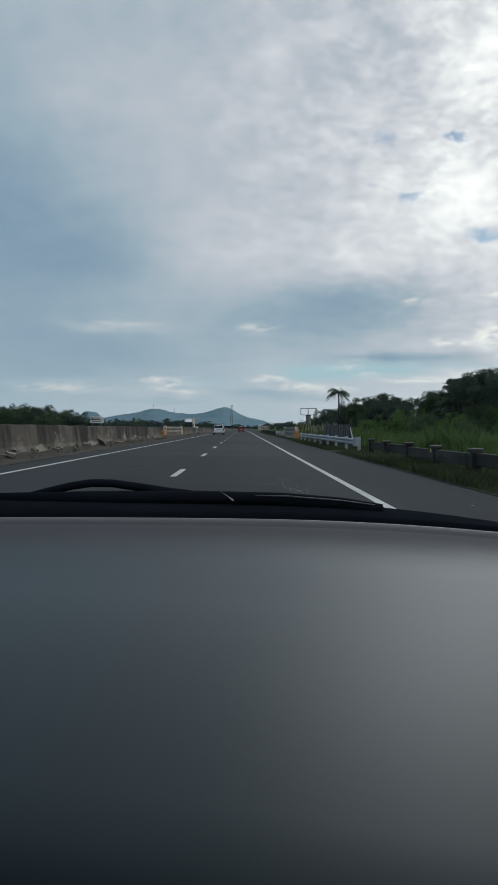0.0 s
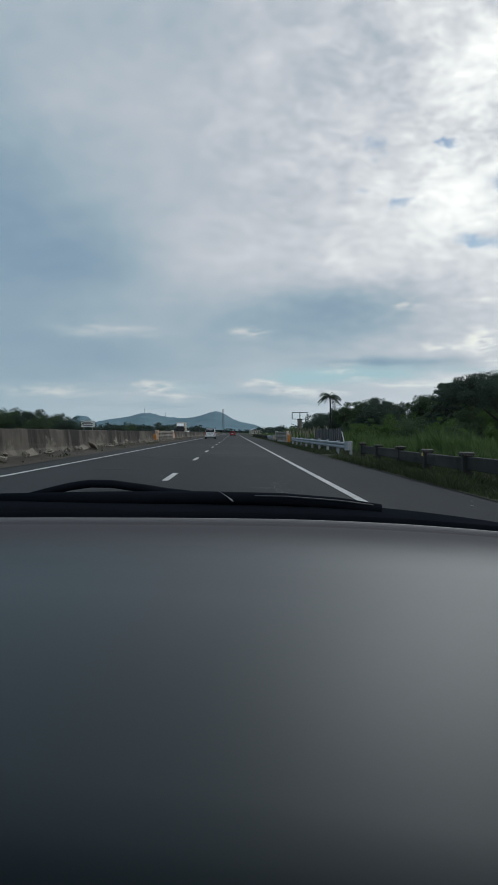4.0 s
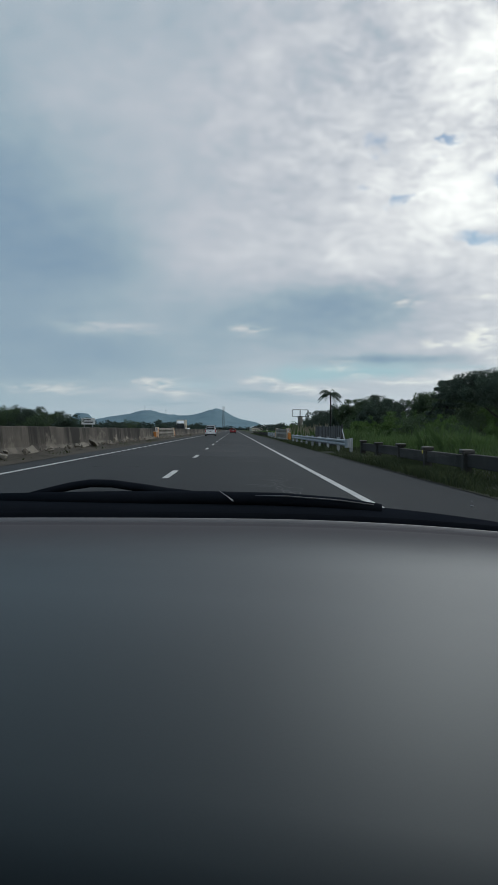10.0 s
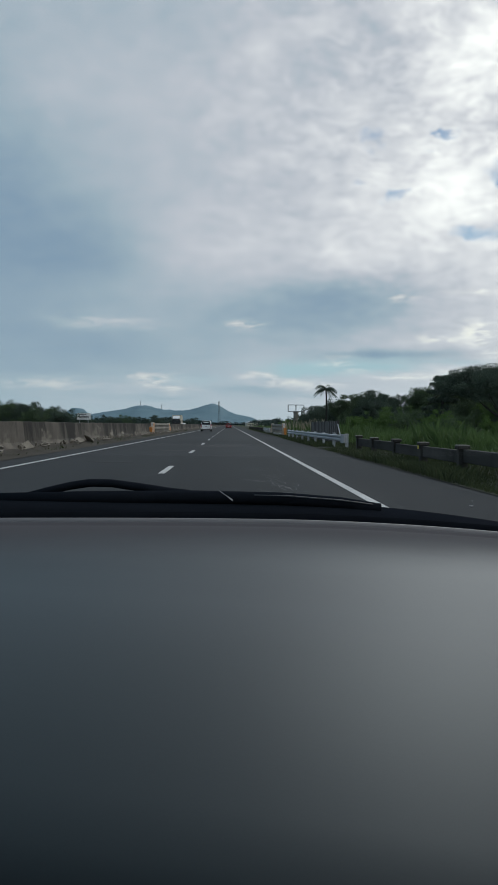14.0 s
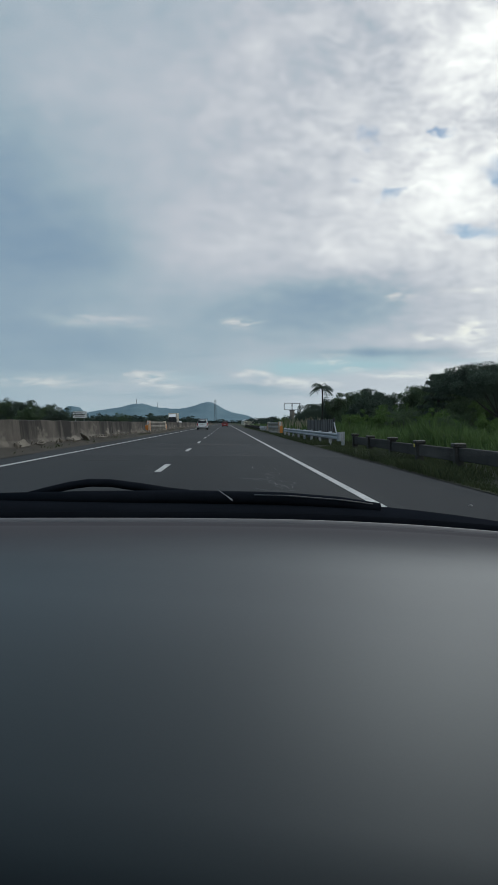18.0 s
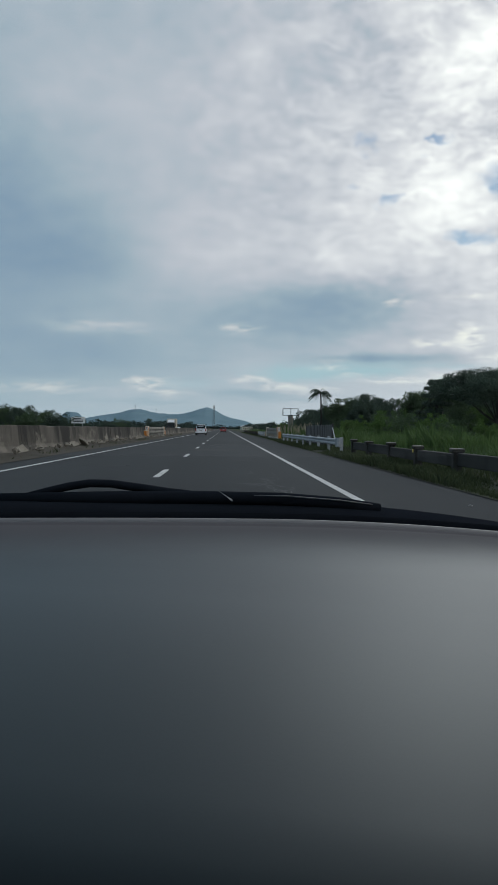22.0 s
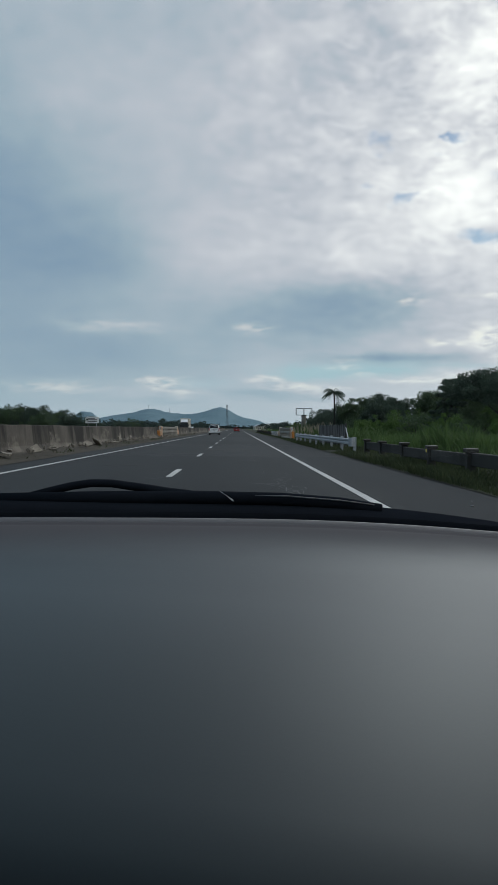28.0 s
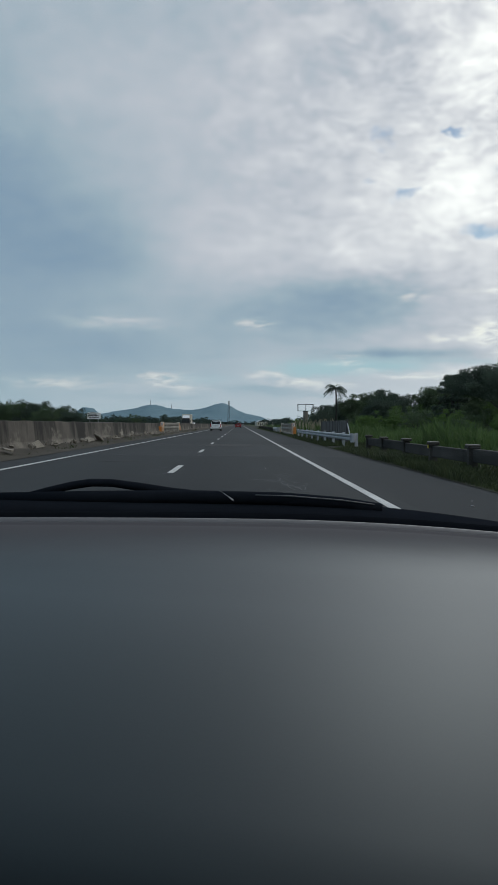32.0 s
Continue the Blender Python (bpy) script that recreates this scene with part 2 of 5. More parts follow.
ASPHALT = material("asphalt", (0.0145, 0.0172, 0.0198), (0.037, 0.0415, 0.0455), 0.80, 0.7, 0.10, bump=0.35, fine=90.0, stretch=(1, 0.22, 1), spec=0.1, dist=0.004, mid=(0.40, 0.60))
SHOULDER = material("shoulder_asphalt", (0.0175, 0.0205, 0.0235), (0.033, 0.0375, 0.042), 0.85, 0.9, 0.15, bump=0.35, fine=80.0, stretch=(1, 0.3, 1), spec=0.1, dist=0.004)
PATCH = material("asphalt_repair", (0.0125, 0.0145, 0.0165), (0.028, 0.031, 0.034), 0.85, 1.2, 0.3, bump=0.3, fine=80.0, spec=0.25, dist=0.004)
PAINT = material("road_paint", (0.27, 0.28, 0.28), (0.56, 0.56, 0.55), 0.7, 3.0, 0.5, bump=0.15, fine=60.0)
SEAL = material("crack_seal", (0.045, 0.048, 0.050), (0.11, 0.115, 0.12), 0.7, 8.0, 1.0, bump=0.1)
SOIL = material("soil", (0.026, 0.024, 0.020), (0.075, 0.067, 0.055), 0.95, 2.5, 0.3, bump=0.7, fine=25.0, spec=0.2, dist=0.03)
VERGE_SOIL = material("verge_earth", (0.014, 0.017, 0.012), (0.040, 0.046, 0.030), 0.95, 3.0, 0.3, bump=0.7, fine=25.0, spec=0.15, dist=0.03)
FIELD = material("field", (0.020, 0.036, 0.014), (0.055, 0.085, 0.030), 0.95, 0.4, 0.02, bump=0.4, fine=6.0, spec=0.1, dist=0.05)


def wall_material():
    """Old concrete: dark streaks run down from the top, and flaked pale plaster low down."""
    mt = material("old_concrete", (0.034, 0.030, 0.026), (0.130, 0.117, 0.100), 0.9, 1.1, 0.40, bump=0.5, fine=16.0, stretch=(1, 1, 0.5), spec=0.25, spread=0.3)
    g = Graph(mt.node_tree)
    b = mt.node_tree.nodes["Principled BSDF"]
    base = b.inputs["Base Color"].links[0].from_socket
    at = g.put("ShaderNodeNewGeometry").outputs["Position"]
    z = g.put("ShaderNodeSeparateXYZ", {0: at}).outputs[2]
    along = g.noise(g.v("MULTIPLY", at, (0, 1, 0)), 0.13, 2.0, 0.5)
    runs = g.noise(g.v("MULTIPLY", at, (1, 1.0, 0.16)), 0.8, 8.0, 0.66)
    runs = g.m("ADD", g.m("MULTIPLY_ADD", z, 0.16, g.m("MULTIPLY", along, 1.5)), g.m("MULTIPLY_ADD", runs, 1.7, -1.22))
    flakes = g.noise(g.v("MULTIPLY", at, (1, 0.42, 0.9)), 1.5, 9.0, 0.70)
    reach = g.m("ADD", g.m("MULTIPLY_ADD", z, -0.24, flakes), g.m("MULTIPLY_ADD", along, -0.7, 0.345))
    col = g.mix(g.ramp(runs, [(0.44, (0, 0, 0)), (0.66, (0.9,) * 3)]), base, (0.014, 0.0135, 0.012))
    col = g.mix(g.ramp(reach, [(0.40, (0, 0, 0)), (0.50, (0.75,) * 3)]), col, (0.19, 0.172, 0.145))
    mt.node_tree.links.new(col, b.inputs["Base Color"])
    return mt


CONCRETE = wall_material()
PLASTER = material("broken_plaster", (0.09, 0.08, 0.068), (0.32, 0.295, 0.25), 0.9, 2.5, 0.5, bump=0.6, fine=20.0, spec=0.2)
CONCRETE_DARK = material("weathered_concrete", (0.014, 0.0138, 0.0125), (0.070, 0.067, 0.061), 0.9, 2.0, 0.5, bump=0.5, fine=30.0, spec=0.25, spread=0.25)
CONCRETE_PALE = material("pale_concrete", (0.17, 0.16, 0.14), (0.36, 0.345, 0.31), 0.85, 1.8, 0.5, bump=0.4, fine=30.0, spec=0.25, spread=0.15)
ZINC = material("galvanised_steel", (0.24, 0.27, 0.30), (0.40, 0.43, 0.46), 0.5, 3.0, 0.6, metal=0.35, bump=0.08)
ORANGE = material("orange_paint", (0.42, 0.14, 0.020), (0.62, 0.23, 0.035), 0.6, 3.0, 0.6, bump=0.15)
CREAM = material("cream_paint", (0.44, 0.41, 0.34), (0.62, 0.59, 0.50), 0.6, 3.0, 0.6, bump=0.1)
WHITE = material("white_board", (0.55, 0.56, 0.56), (0.74, 0.75, 0.75), 0.5, 3.0, 0.8, bump=0.05)
BLACKBAR = material("dark_lettering", (0.02, 0.02, 0.022), (0.04, 0.04, 0.042), 0.6, 4.0, bump=0)
STEEL_DARK = material("dark_steel", (0.035, 0.036, 0.038), (0.075, 0.076, 0.078), 0.6, 5.0, 1.0, metal=0.5, bump=0.1)
REFLECT = material("yellow_reflector", (0.55, 0.42, 0.02), (0.75, 0.60, 0.05), 0.4, 9.0, bump=0)
BARK = material("bark", (0.018, 0.019, 0.018), (0.045, 0.046, 0.042), 0.9, 3.0, 0.6, bump=0.8, fine=20.0, stretch=(1, 1, 0.25), spec=0.2, dist=0.03)
LEAF_DARK = leaf_material("dark_leaves", (0.048, 0.074, 0.060), (0.078, 0.112, 0.080))
LEAF_MID = leaf_material("green_leaves", (0.052, 0.084, 0.052), (0.095, 0.140, 0.070))
LEAF_LIGHT = leaf_material("fresh_leaves", (0.048, 0.095, 0.028), (0.115, 0.19, 0.055))
GRASS = leaf_material("verge_grass", (0.026, 0.040, 0.022), (0.098, 0.120, 0.058))
CANE = leaf_material("tall_grass", (0.050, 0.092, 0.034), (0.130, 0.205, 0.070))
PLUME = leaf_material("grass_plumes", (0.30, 0.27, 0.20), (0.52, 0.48, 0.38))
WOODS = leaf_material("far_woods", (0.030, 0.050, 0.046), (0.058, 0.082, 0.070))
# distance haze is mixed into the forest's base colour as pale blue
HILL = material("haze_tinted_forest", (0.118, 0.190, 0.232), (0.185, 0.268, 0.312), 0.95, 0.02, 0.004, bump=0, fine=0.12, spec=0.0)
CAR_WHITE = material("pearl_white_paint", (0.66, 0.68, 0.70), (0.76, 0.78, 0.80), 0.25, 2.0, bump=0)
CAR_RED = material("red_car_paint", (0.22, 0.012, 0.014), (0.32, 0.020, 0.022), 0.3, 2.0, bump=0)
CAR_DARK = material("dark_car_plastic", (0.012, 0.012, 0.013), (0.024, 0.024, 0.026), 0.6, 4.0, bump=0.05)
CAR_GLASS = material("tinted_glass", (0.006, 0.007, 0.008), (0.012, 0.013, 0.014), 0.08, 3.0, bump=0)
TAIL = material("red_lamp", (0.20, 0.008, 0.010), (0.34, 0.014, 0.016), 0.2, 6.0, bump=0)
HEADLAMP = material("clear_lamp", (0.45, 0.47, 0.48), (0.70, 0.72, 0.73), 0.15, 6.0, bump=0)
CHROME = material("chrome", (0.55, 0.56, 0.57), (0.70, 0.71, 0.72), 0.2, 6.0, metal=1.0, bump=0)
TYRE = material("tyre_rubber", (0.010, 0.010, 0.010), (0.022, 0.022, 0.022), 0.85, 9.0, bump=0.2)
DASH = material("dashboard_vinyl", (0.0250, 0.0385, 0.0480), (0.0272, 0.0412, 0.0508), 0.44, 350.0, 2.0, bump=0.10, fine=900.0, spec=0.38, dist=0.0003, uneven=0.03)
DASH.node_tree.nodes["Principled BSDF"].inputs["Specular Tint"].default_value = (0.88, 0.972, 1.0, 1)


def paint_dash_reflection(mt):
    """Paints the dim cowl reflection along the foot of the windscreen: matt and a little brown, with a ragged edge."""
    g = Graph(mt.node_tree)
    b = mt.node_tree.nodes["Principled BSDF"]
    at = g.put("ShaderNodeNewGeometry").outputs["Position"]
    y = g.m("MULTIPLY_ADD", g.noise(at, 6.0, 4.0, 0.6), 0.06, g.put("ShaderNodeSeparateXYZ", {0: at}).outputs[1])
    # mask of the band whose colour and gloss imitate the dark reflection
    dim_band = g.ramp(y, [(0.60, (0, 0, 0)), (0.84, (1, 1, 1))], True)
    base = b.inputs["Base Color"].links[0].from_socket
    rough = b.inputs["Roughness"].links[0].from_socket
    g.feed(b, {"Base Color": g.mix(dim_band, base, (0.060, 0.058, 0.066)), "Roughness": g.m("MULTIPLY_ADD", dim_band, 0.46, rough),
               "Specular IOR Level": g.m("MULTIPLY_ADD", dim_band, -0.25, 0.39)})


paint_dash_reflection(DASH)
# pale tone paints in the highlight on the dashboard's far edge
DASH_LIP = material("dashboard_edge", (0.150, 0.149, 0.158), (0.180, 0.178, 0.188), 0.45, 30.0, 3.0, bump=0.03, fine=700.0, dist=0.0004)
SEAL_BLACK = material("black_rubber", (0.005, 0.006, 0.008), (0.008, 0.010, 0.013), 0.85, 20.0, 3.0, bump=0.1, fine=300.0, spec=0.0, dist=0.001)
WIPER_BLACK = material("wiper_black", (0.010, 0.0125, 0.017), (0.015, 0.018, 0.0235), 0.8, 20.0, 3.0, bump=0.05, fine=200.0, spec=0.0, dist=0.001)
LINER = material("roof_lining", (0.036, 0.040, 0.044), (0.050, 0.055, 0.060), 0.95, 20.0, 2.0, bump=0.2, fine=300.0, spec=0.1, dist=0.001)
TRIM_DARK = material("door_trim", (0.018, 0.018, 0.019), (0.030, 0.030, 0.031), 0.75, 20.0, 2.0, bump=0.1, fine=300.0, spec=0.2, dist=0.001)
CHIP = material("glass_chip", (0.28, 0.29, 0.31), (0.42, 0.43, 0.45), 0.3, 60.0, bump=0)


def pane_material():
    mt = bpy.data.materials.new("windscreen_glass")
    mt.use_nodes = True
    g = Graph(mt.node_tree)
    mt.node_tree.nodes.clear()
    gloss = g.put("ShaderNodeBsdfGlossy", {"Color": (1, 1, 1, 1), "Roughness": 0.0})
    clear = g.put("ShaderNodeBsdfTransparent", {"Color": (0.915, 0.968, 0.985, 1)})
    mixed = g.put("ShaderNodeMixShader", {0: 0.035, 1: clear.outputs[0], 2: gloss.outputs[0]})
    g.put("ShaderNodeOutputMaterial", {"Surface": mixed.outputs[0]})
    return mt


PANE = pane_material()


# ---- building helpers ----
def mesh_of(name, bm, mat, smooth=False):
    me = bpy.data.meshes.new(name)
    bmesh.ops.recalc_face_normals(bm, faces=bm.faces)
    bm.to_mesh(me)
    bm.free()
    me.materials.append(mat)
    if smooth:
        for p in me.polygons:
            p.use_smooth = True
    return me


def part(name, bm, mat, parent, label="", smooth=False, at=None):
    ob = new(name, mesh_of(name, bm, mat, smooth))
    ob.parent = parent
    if at:
        ob.location = at
    return tagged(ob, label)


def piece(name, me, parent, at, turn=0.0):
    """One of many alike pieces on a shared mesh."""
    ob = new(name, me)
    ob.parent = parent
    ob.location = at
    ob.rotation_euler = (0, 0, turn)
    return ob


def thing(name, at, label, category, group="", kind="", turn=0.0):
    ob = new(name)
    ob.matrix_basis = pose(*at, 0, 0, turn)
    ob.empty_display_size = 0.2
    return tagged(ob, label, category, group, kind)


def box(x0, x1, y0, y1, z0, z1, bevel=0.0, bm=None):
    own = bm is None
    bm = bmesh.new() if own else bm
    m = Matrix.Translation(((x0 + x1) / 2, (y0 + y1) / 2, (z0 + z1) / 2)) @ Matrix.Diagonal((abs(x1 - x0), abs(y1 - y0), abs(z1 - z0), 1))
    made = bmesh.ops.create_cube(bm, size=1, matrix=m)["verts"]
    if bevel:
        edges = list({e for v in made for e in v.link_edges})
        bmesh.ops.bevel(bm, geom=edges, offset=bevel, segments=2, affect="EDGES", profile=0.5)
    return bm


def tube(points, radii, sides=8, bm=None):
    """A round bar along points, closed at both ends."""
    bm = bm or bmesh.new()
    rings = []
    pts = [Vector(p) for p in points]
    for i, p in enumerate(pts):
        d = (pts[min(i + 1, len(pts) - 1)] - pts[max(i - 1, 0)]).normalized()
        a = d.cross(Vector((0, 0, 1)) if abs(d.z) < 0.9 else Vector((1, 0, 0))).normalized()
        b = d.cross(a)
        r = radii[i] if isinstance(radii, (list, tuple)) else radii
        rings.append([bm.verts.new(p + a * r * math.cos(2 * math.pi * k / sides) + b * r * math.sin(2 * math.pi * k / sides)) for k in range(sides)])
    for r0, r1 in zip(rings, rings[1:]):
        for k in range(sides):
            bm.faces.new((r0[k], r0[(k + 1) % sides], r1[(k + 1) % sides], r1[k]))
    bm.faces.new(rings[0]), bm.faces.new(rings[-1])
    return bm


def sweep(profile, ys, bm=None):
    """A profile of (x, z) carried along y."""
    bm = bm or bmesh.new()
    rings = [[bm.verts.new((x, y, z)) for x, z in profile] for y in ys]
    n = len(profile)
    for r0, r1 in zip(rings, rings[1:]):
        for k in range(n):
            bm.faces.new((r0[k], r0[(k + 1) % n], r1[(k + 1) % n], r1[k]))
    bm.faces.new(rings[0]), bm.faces.new(rings[-1])
    return bm


def loft(rings, closed=True, caps=True):
    bm = bmesh.new()
    vs = [[bm.verts.new(p) for p in r] for r in rings]
    n = len(vs[0])
    for r0, r1 in zip(vs, vs[1:]):
        for k in range(n if closed else n - 1):
            bm.faces.new((r0[k], r0[(k + 1) % n], r1[(k + 1) % n], r1[k]))
    if caps:
        bm.faces.new(vs[0]), bm.faces.new(vs[-1])
    return bm


def disc_wheel(x, y, z, r, w, parent, sides=20):
    """A wheel lying across x: tyre with a rim."""
    t = part("wheel", tube([(x - w / 2, y, z), (x - w / 2 + 0.03, y, z), (x + w / 2 - 0.03, y, z), (x + w / 2, y, z)], [r * 0.93, r, r, r * 0.93], sides), TYRE, parent, smooth=False)
    side = 1 if x > 0 else -1
    part("rim", tube([(x + side * (w / 2 - 0.02), y, z), (x + side * (w / 2 + 0.006), y, z)], [r * 0.66, r * 0.6], 14), CHROME, t, "silver alloy rim")
    return t


# ---- ground, road and far land ----
def sheet(xs, ys, height):
    bm = bmesh.new()
    grid = [[bm.verts.new((x, y, height(x, y))) for x in xs] for y in ys]
    for a, b in zip(grid, grid[1:]):
        for k in range(len(xs) - 1):
            bm.faces.new((a[k], a[k + 1], b[k + 1], b[k]))
    return bm


STOPS = [-4600, -1500, -400, -100, -30, -9, 9, 30, 100, 400, 1500, 4600]
ground = tagged(new("ground", mesh_of("ground", sheet(STOPS, STOPS, lambda x, y: -0.06), FIELD)), "flat green farmland beside the expressway", "ground", kind="structure")

LEFT_LINE, LANE_LINE, RIGHT_LINE = -5.85, -1.62, 2.18
LEFT_EDGE, RIGHT_EDGE, WALL_X, FENCE_X = -7.05, 4.6, -8.4, 5.65
road = tagged(new("road", mesh_of("road", box(LEFT_EDGE, 2.5, -60, 2600, -0.2, 0.0), ASPHALT)), "worn dark grey asphalt carriageway with two lanes", "road", kind="structure")
shoulder = tagged(new("road_shoulder", mesh_of("road_shoulder", box(2.5, RIGHT_EDGE, -60, 2600, -0.2, -0.004), SHOULDER)), "plain dark asphalt shoulder beside the carriageway", "road", kind="structure")
far_road = tagged(new("opposite_road", mesh_of("opposite_road", box(-22.0, -9.6, -60, 2600, -0.2, 0.0), ASPHALT)), "opposite asphalt carriageway behind the concrete wall", "road", kind="structure")

dash_me = mesh_of("lane_dash", box(-0.075, 0.075, -1.5, 1.5, -0.002, 0.005), PAINT)
for i in range(30):
    piece("lane_dash", dash_me, road, (LANE_LINE, 6.0 + 12 * i, 0))
line_me = mesh_of("edge_line", box(-0.072, 0.072, -10, 10, -0.002, 0.005), PAINT)
for i in range(32):
    piece("edge_line", line_me, road, (LEFT_LINE, -20 + 20 * i, 0))
    piece("edge_line", line_me, road, (RIGHT_LINE, -20 + 20 * i, 0))


def crack_patch(cx, cy, w, l, n, seed):
    """Pale sealed cracks: short crooked strips."""
    rnd = random.Random(seed)
    bm = bmesh.new()
    for _ in range(n):
        x, y = cx + rnd.gauss(0, w / 2), cy + rnd.uniform(-l / 2, l / 2)
        a = rnd.uniform(0, math.pi)
        for _ in range(rnd.randint(2, 5)):
            s = rnd.uniform(0.05, 0.20)
            a += rnd.uniform(-0.45, 0.45)
            x2, y2 = x + math.cos(a) * s, y + math.sin(a) * s * 1.6
            nx, ny = -math.sin(a) * 0.006, math.cos(a) * 0.006
            q = [bm.verts.new(p) for p in ((x - nx, y - ny, 0.004), (x + nx, y + ny, 0.004), (x2 + nx, y2 + ny, 0.004), (x2 - nx, y2 - ny, 0.004))]
            bm.faces.new(q)
            x, y = x2, y2
    return bm


tagged(part("sealed_cracks", crack_patch(0.95, 15.0, 0.30, 7.0, 34, 3), SEAL, road, "pale network of sealed cracks"), kind="stuff")
tagged(part("sealed_cracks", crack_patch(0.5, 27.0, 0.3, 5.0, 16, 4), SEAL, road, "pale sealed cracks"), kind="stuff")
tagged(part("sealed_cracks", crack_patch(-1.9, 17.0, 0.5, 3.0, 8, 5), SEAL, road, "pale sealed cracks"), kind="stuff")

def patch_shape(px, py, pw, pl, seed):
    """A thin repair with a ragged outline."""
    rn = random.Random(seed)
    ring = []
    for k in range(36):
        a = 2 * math.pi * k / 36
        c, s = math.cos(a), math.sin(a)
        q = rn.uniform(0.80, 1.06) / max(abs(c), abs(s)) ** 0.6
        ring.append((px + pw * c * q, py + pl * s * q))
    bm = bmesh.new()
    top = [bm.verts.new((x, y, 0.003)) for x, y in ring]
    low = [bm.verts.new((x, y, -0.01)) for x, y in ring]
    bm.faces.new(top)
    for k in range(36):
        bm.faces.new((top[k], low[k], low[(k + 1) % 36], top[(k + 1) % 36]))
    return bm


for px, py, pw, pl in ((-2.6, 31.0, 1.2, 0.5), (-0.6, 38.0, 1.5, 2.2), (-3.6, 21.5, 0.7, 0.35)):
    part("asphalt_patch", patch_shape(px, py, pw, pl, int(py)), PATCH, road, "darker repaired patch of asphalt")

# soil verge along the wall, and the grassy verge by the fence
ys_near = [-12 + 1.5 * i for i in range(140)] + [220, 300, 450, 700, 1200, 2600]
verge_left = tagged(new("verge_left", mesh_of("verge_left", sheet([-9.6, -8.9, -8.2, -7.95, -7.7, -7.4, -7.15, -6.98], ys_near,
    lambda x, y: 0.012 + (0.20 * noise.noise((x * 1.3, y * 0.5, 3.0)) + 0.20) * max(0.0, min(1.0, (-7.12 - x) / 0.9))), SOIL, True)),
    "bare brown soil strip at the foot of the wall", "verge", kind="structure")
verge_right = tagged(new("verge_right", mesh_of("verge_right", sheet([4.45, 4.7, 5.0, 5.4, 5.9, 6.8, 8.2, 12.0], ys_near,
    lambda x, y: (0.010 if x < 4.6 else 0.03) + 0.06 * noise.noise((x, y * 0.4, 7.0)) * (x > 4.6) - 0.06 * max(0.0, x - 8) / 4), VERGE_SOIL, True)),
    "earth verge with patchy grass beside the shoulder", "verge", kind="structure")


def hills():
    # the long ridge with its two tops, from west to east, and lone domes west of it
    ridge_x = [-800, -740, -690, -630, -560, -500, -450, -415, -380, -345, -300, -250, -215, -180, -150, -120, -95, -68, -45, -20, 10, 40, 75, 110, 140, 165]
    ridge_h = [0, 22, 32, 38, 48, 60, 68, 78, 86, 82, 70, 64, 63, 66, 72, 84, 91, 95, 88, 70, 54, 46, 42, 30, 14, 0]
    domes = [(-690, 3180, 62, 170, 76), (-800, 3350, 90, 200, 42), (-1000, 3350, 130, 200, 34), (-1200, 3350, 90, 200, 24)]

    def height(x, y):
        r = sum(float(np.interp(x + k, ridge_x, ridge_h)) for k in (-14, 0, 14)) / 3
        r *= math.exp(-((y - 3000 - 60 * noise.noise((x / 150, 0, 2))) / 260) ** 2)
        h = max([r] + [a * math.exp(-(((x - px) / sx) ** 2) ** 1.4 - ((y - py) / sy) ** 2) for px, py, sx, sy, a in domes])
        return h * (1 + 0.05 * noise.noise((x / 30, y / 60, 0)) + 0.045 * noise.noise((x / 10, y / 30, 5))) - 3
    return sheet([-1400 + 9 * i for i in range(185)], [2650 + 50 * i for i in range(18)], height)


tagged(new("distant_hills", mesh_of("distant_hills", hills(), HILL, True)), "low forested hills, tinted blue for distance haze", "hill", kind="structure")


# ---- foliage ----
def leaf_cloud(name, mat, centres, per, size, spread, seed, flat=0.7, droop=0.0):
    """Leaf-sized faces strewn round many clump centres, as one mesh."""
    rs = np.random.RandomState(seed)
    c = np.repeat(np.array(centres), per, axis=0)
    n = len(c)
    off = rs.normal(size=(n, 3))
    off /= np.linalg.norm(off, axis=1)[:, None]
    off *= (rs.uniform(0, 1, n) ** 0.34)[:, None] * spread * np.repeat(rs.uniform(0.65, 1.15, len(centres)), per)[:, None]
    off[:, 2] *= flat
    p = c + off
    a = rs.normal(size=(n, 3))
    a[:, 2] = a[:, 2] * 0.6 - droop
    a /= np.linalg.norm(a, axis=1)[:, None]
    b = np.cross(a, rs.normal(size=(n, 3)))
    b /= np.linalg.norm(b, axis=1)[:, None]
    s = size * rs.uniform(0.6, 1.4, n)[:, None]
    q = np.stack([p - a * s, p + b * s * 0.45, p + a * s, p - b * s * 0.45], axis=1).reshape(-1, 3)
    me = bpy.data.meshes.new(name)
    me.from_pydata(q.tolist(), [], np.arange(4 * n).reshape(n, 4).tolist())
    me.materials.append(mat)
    return me


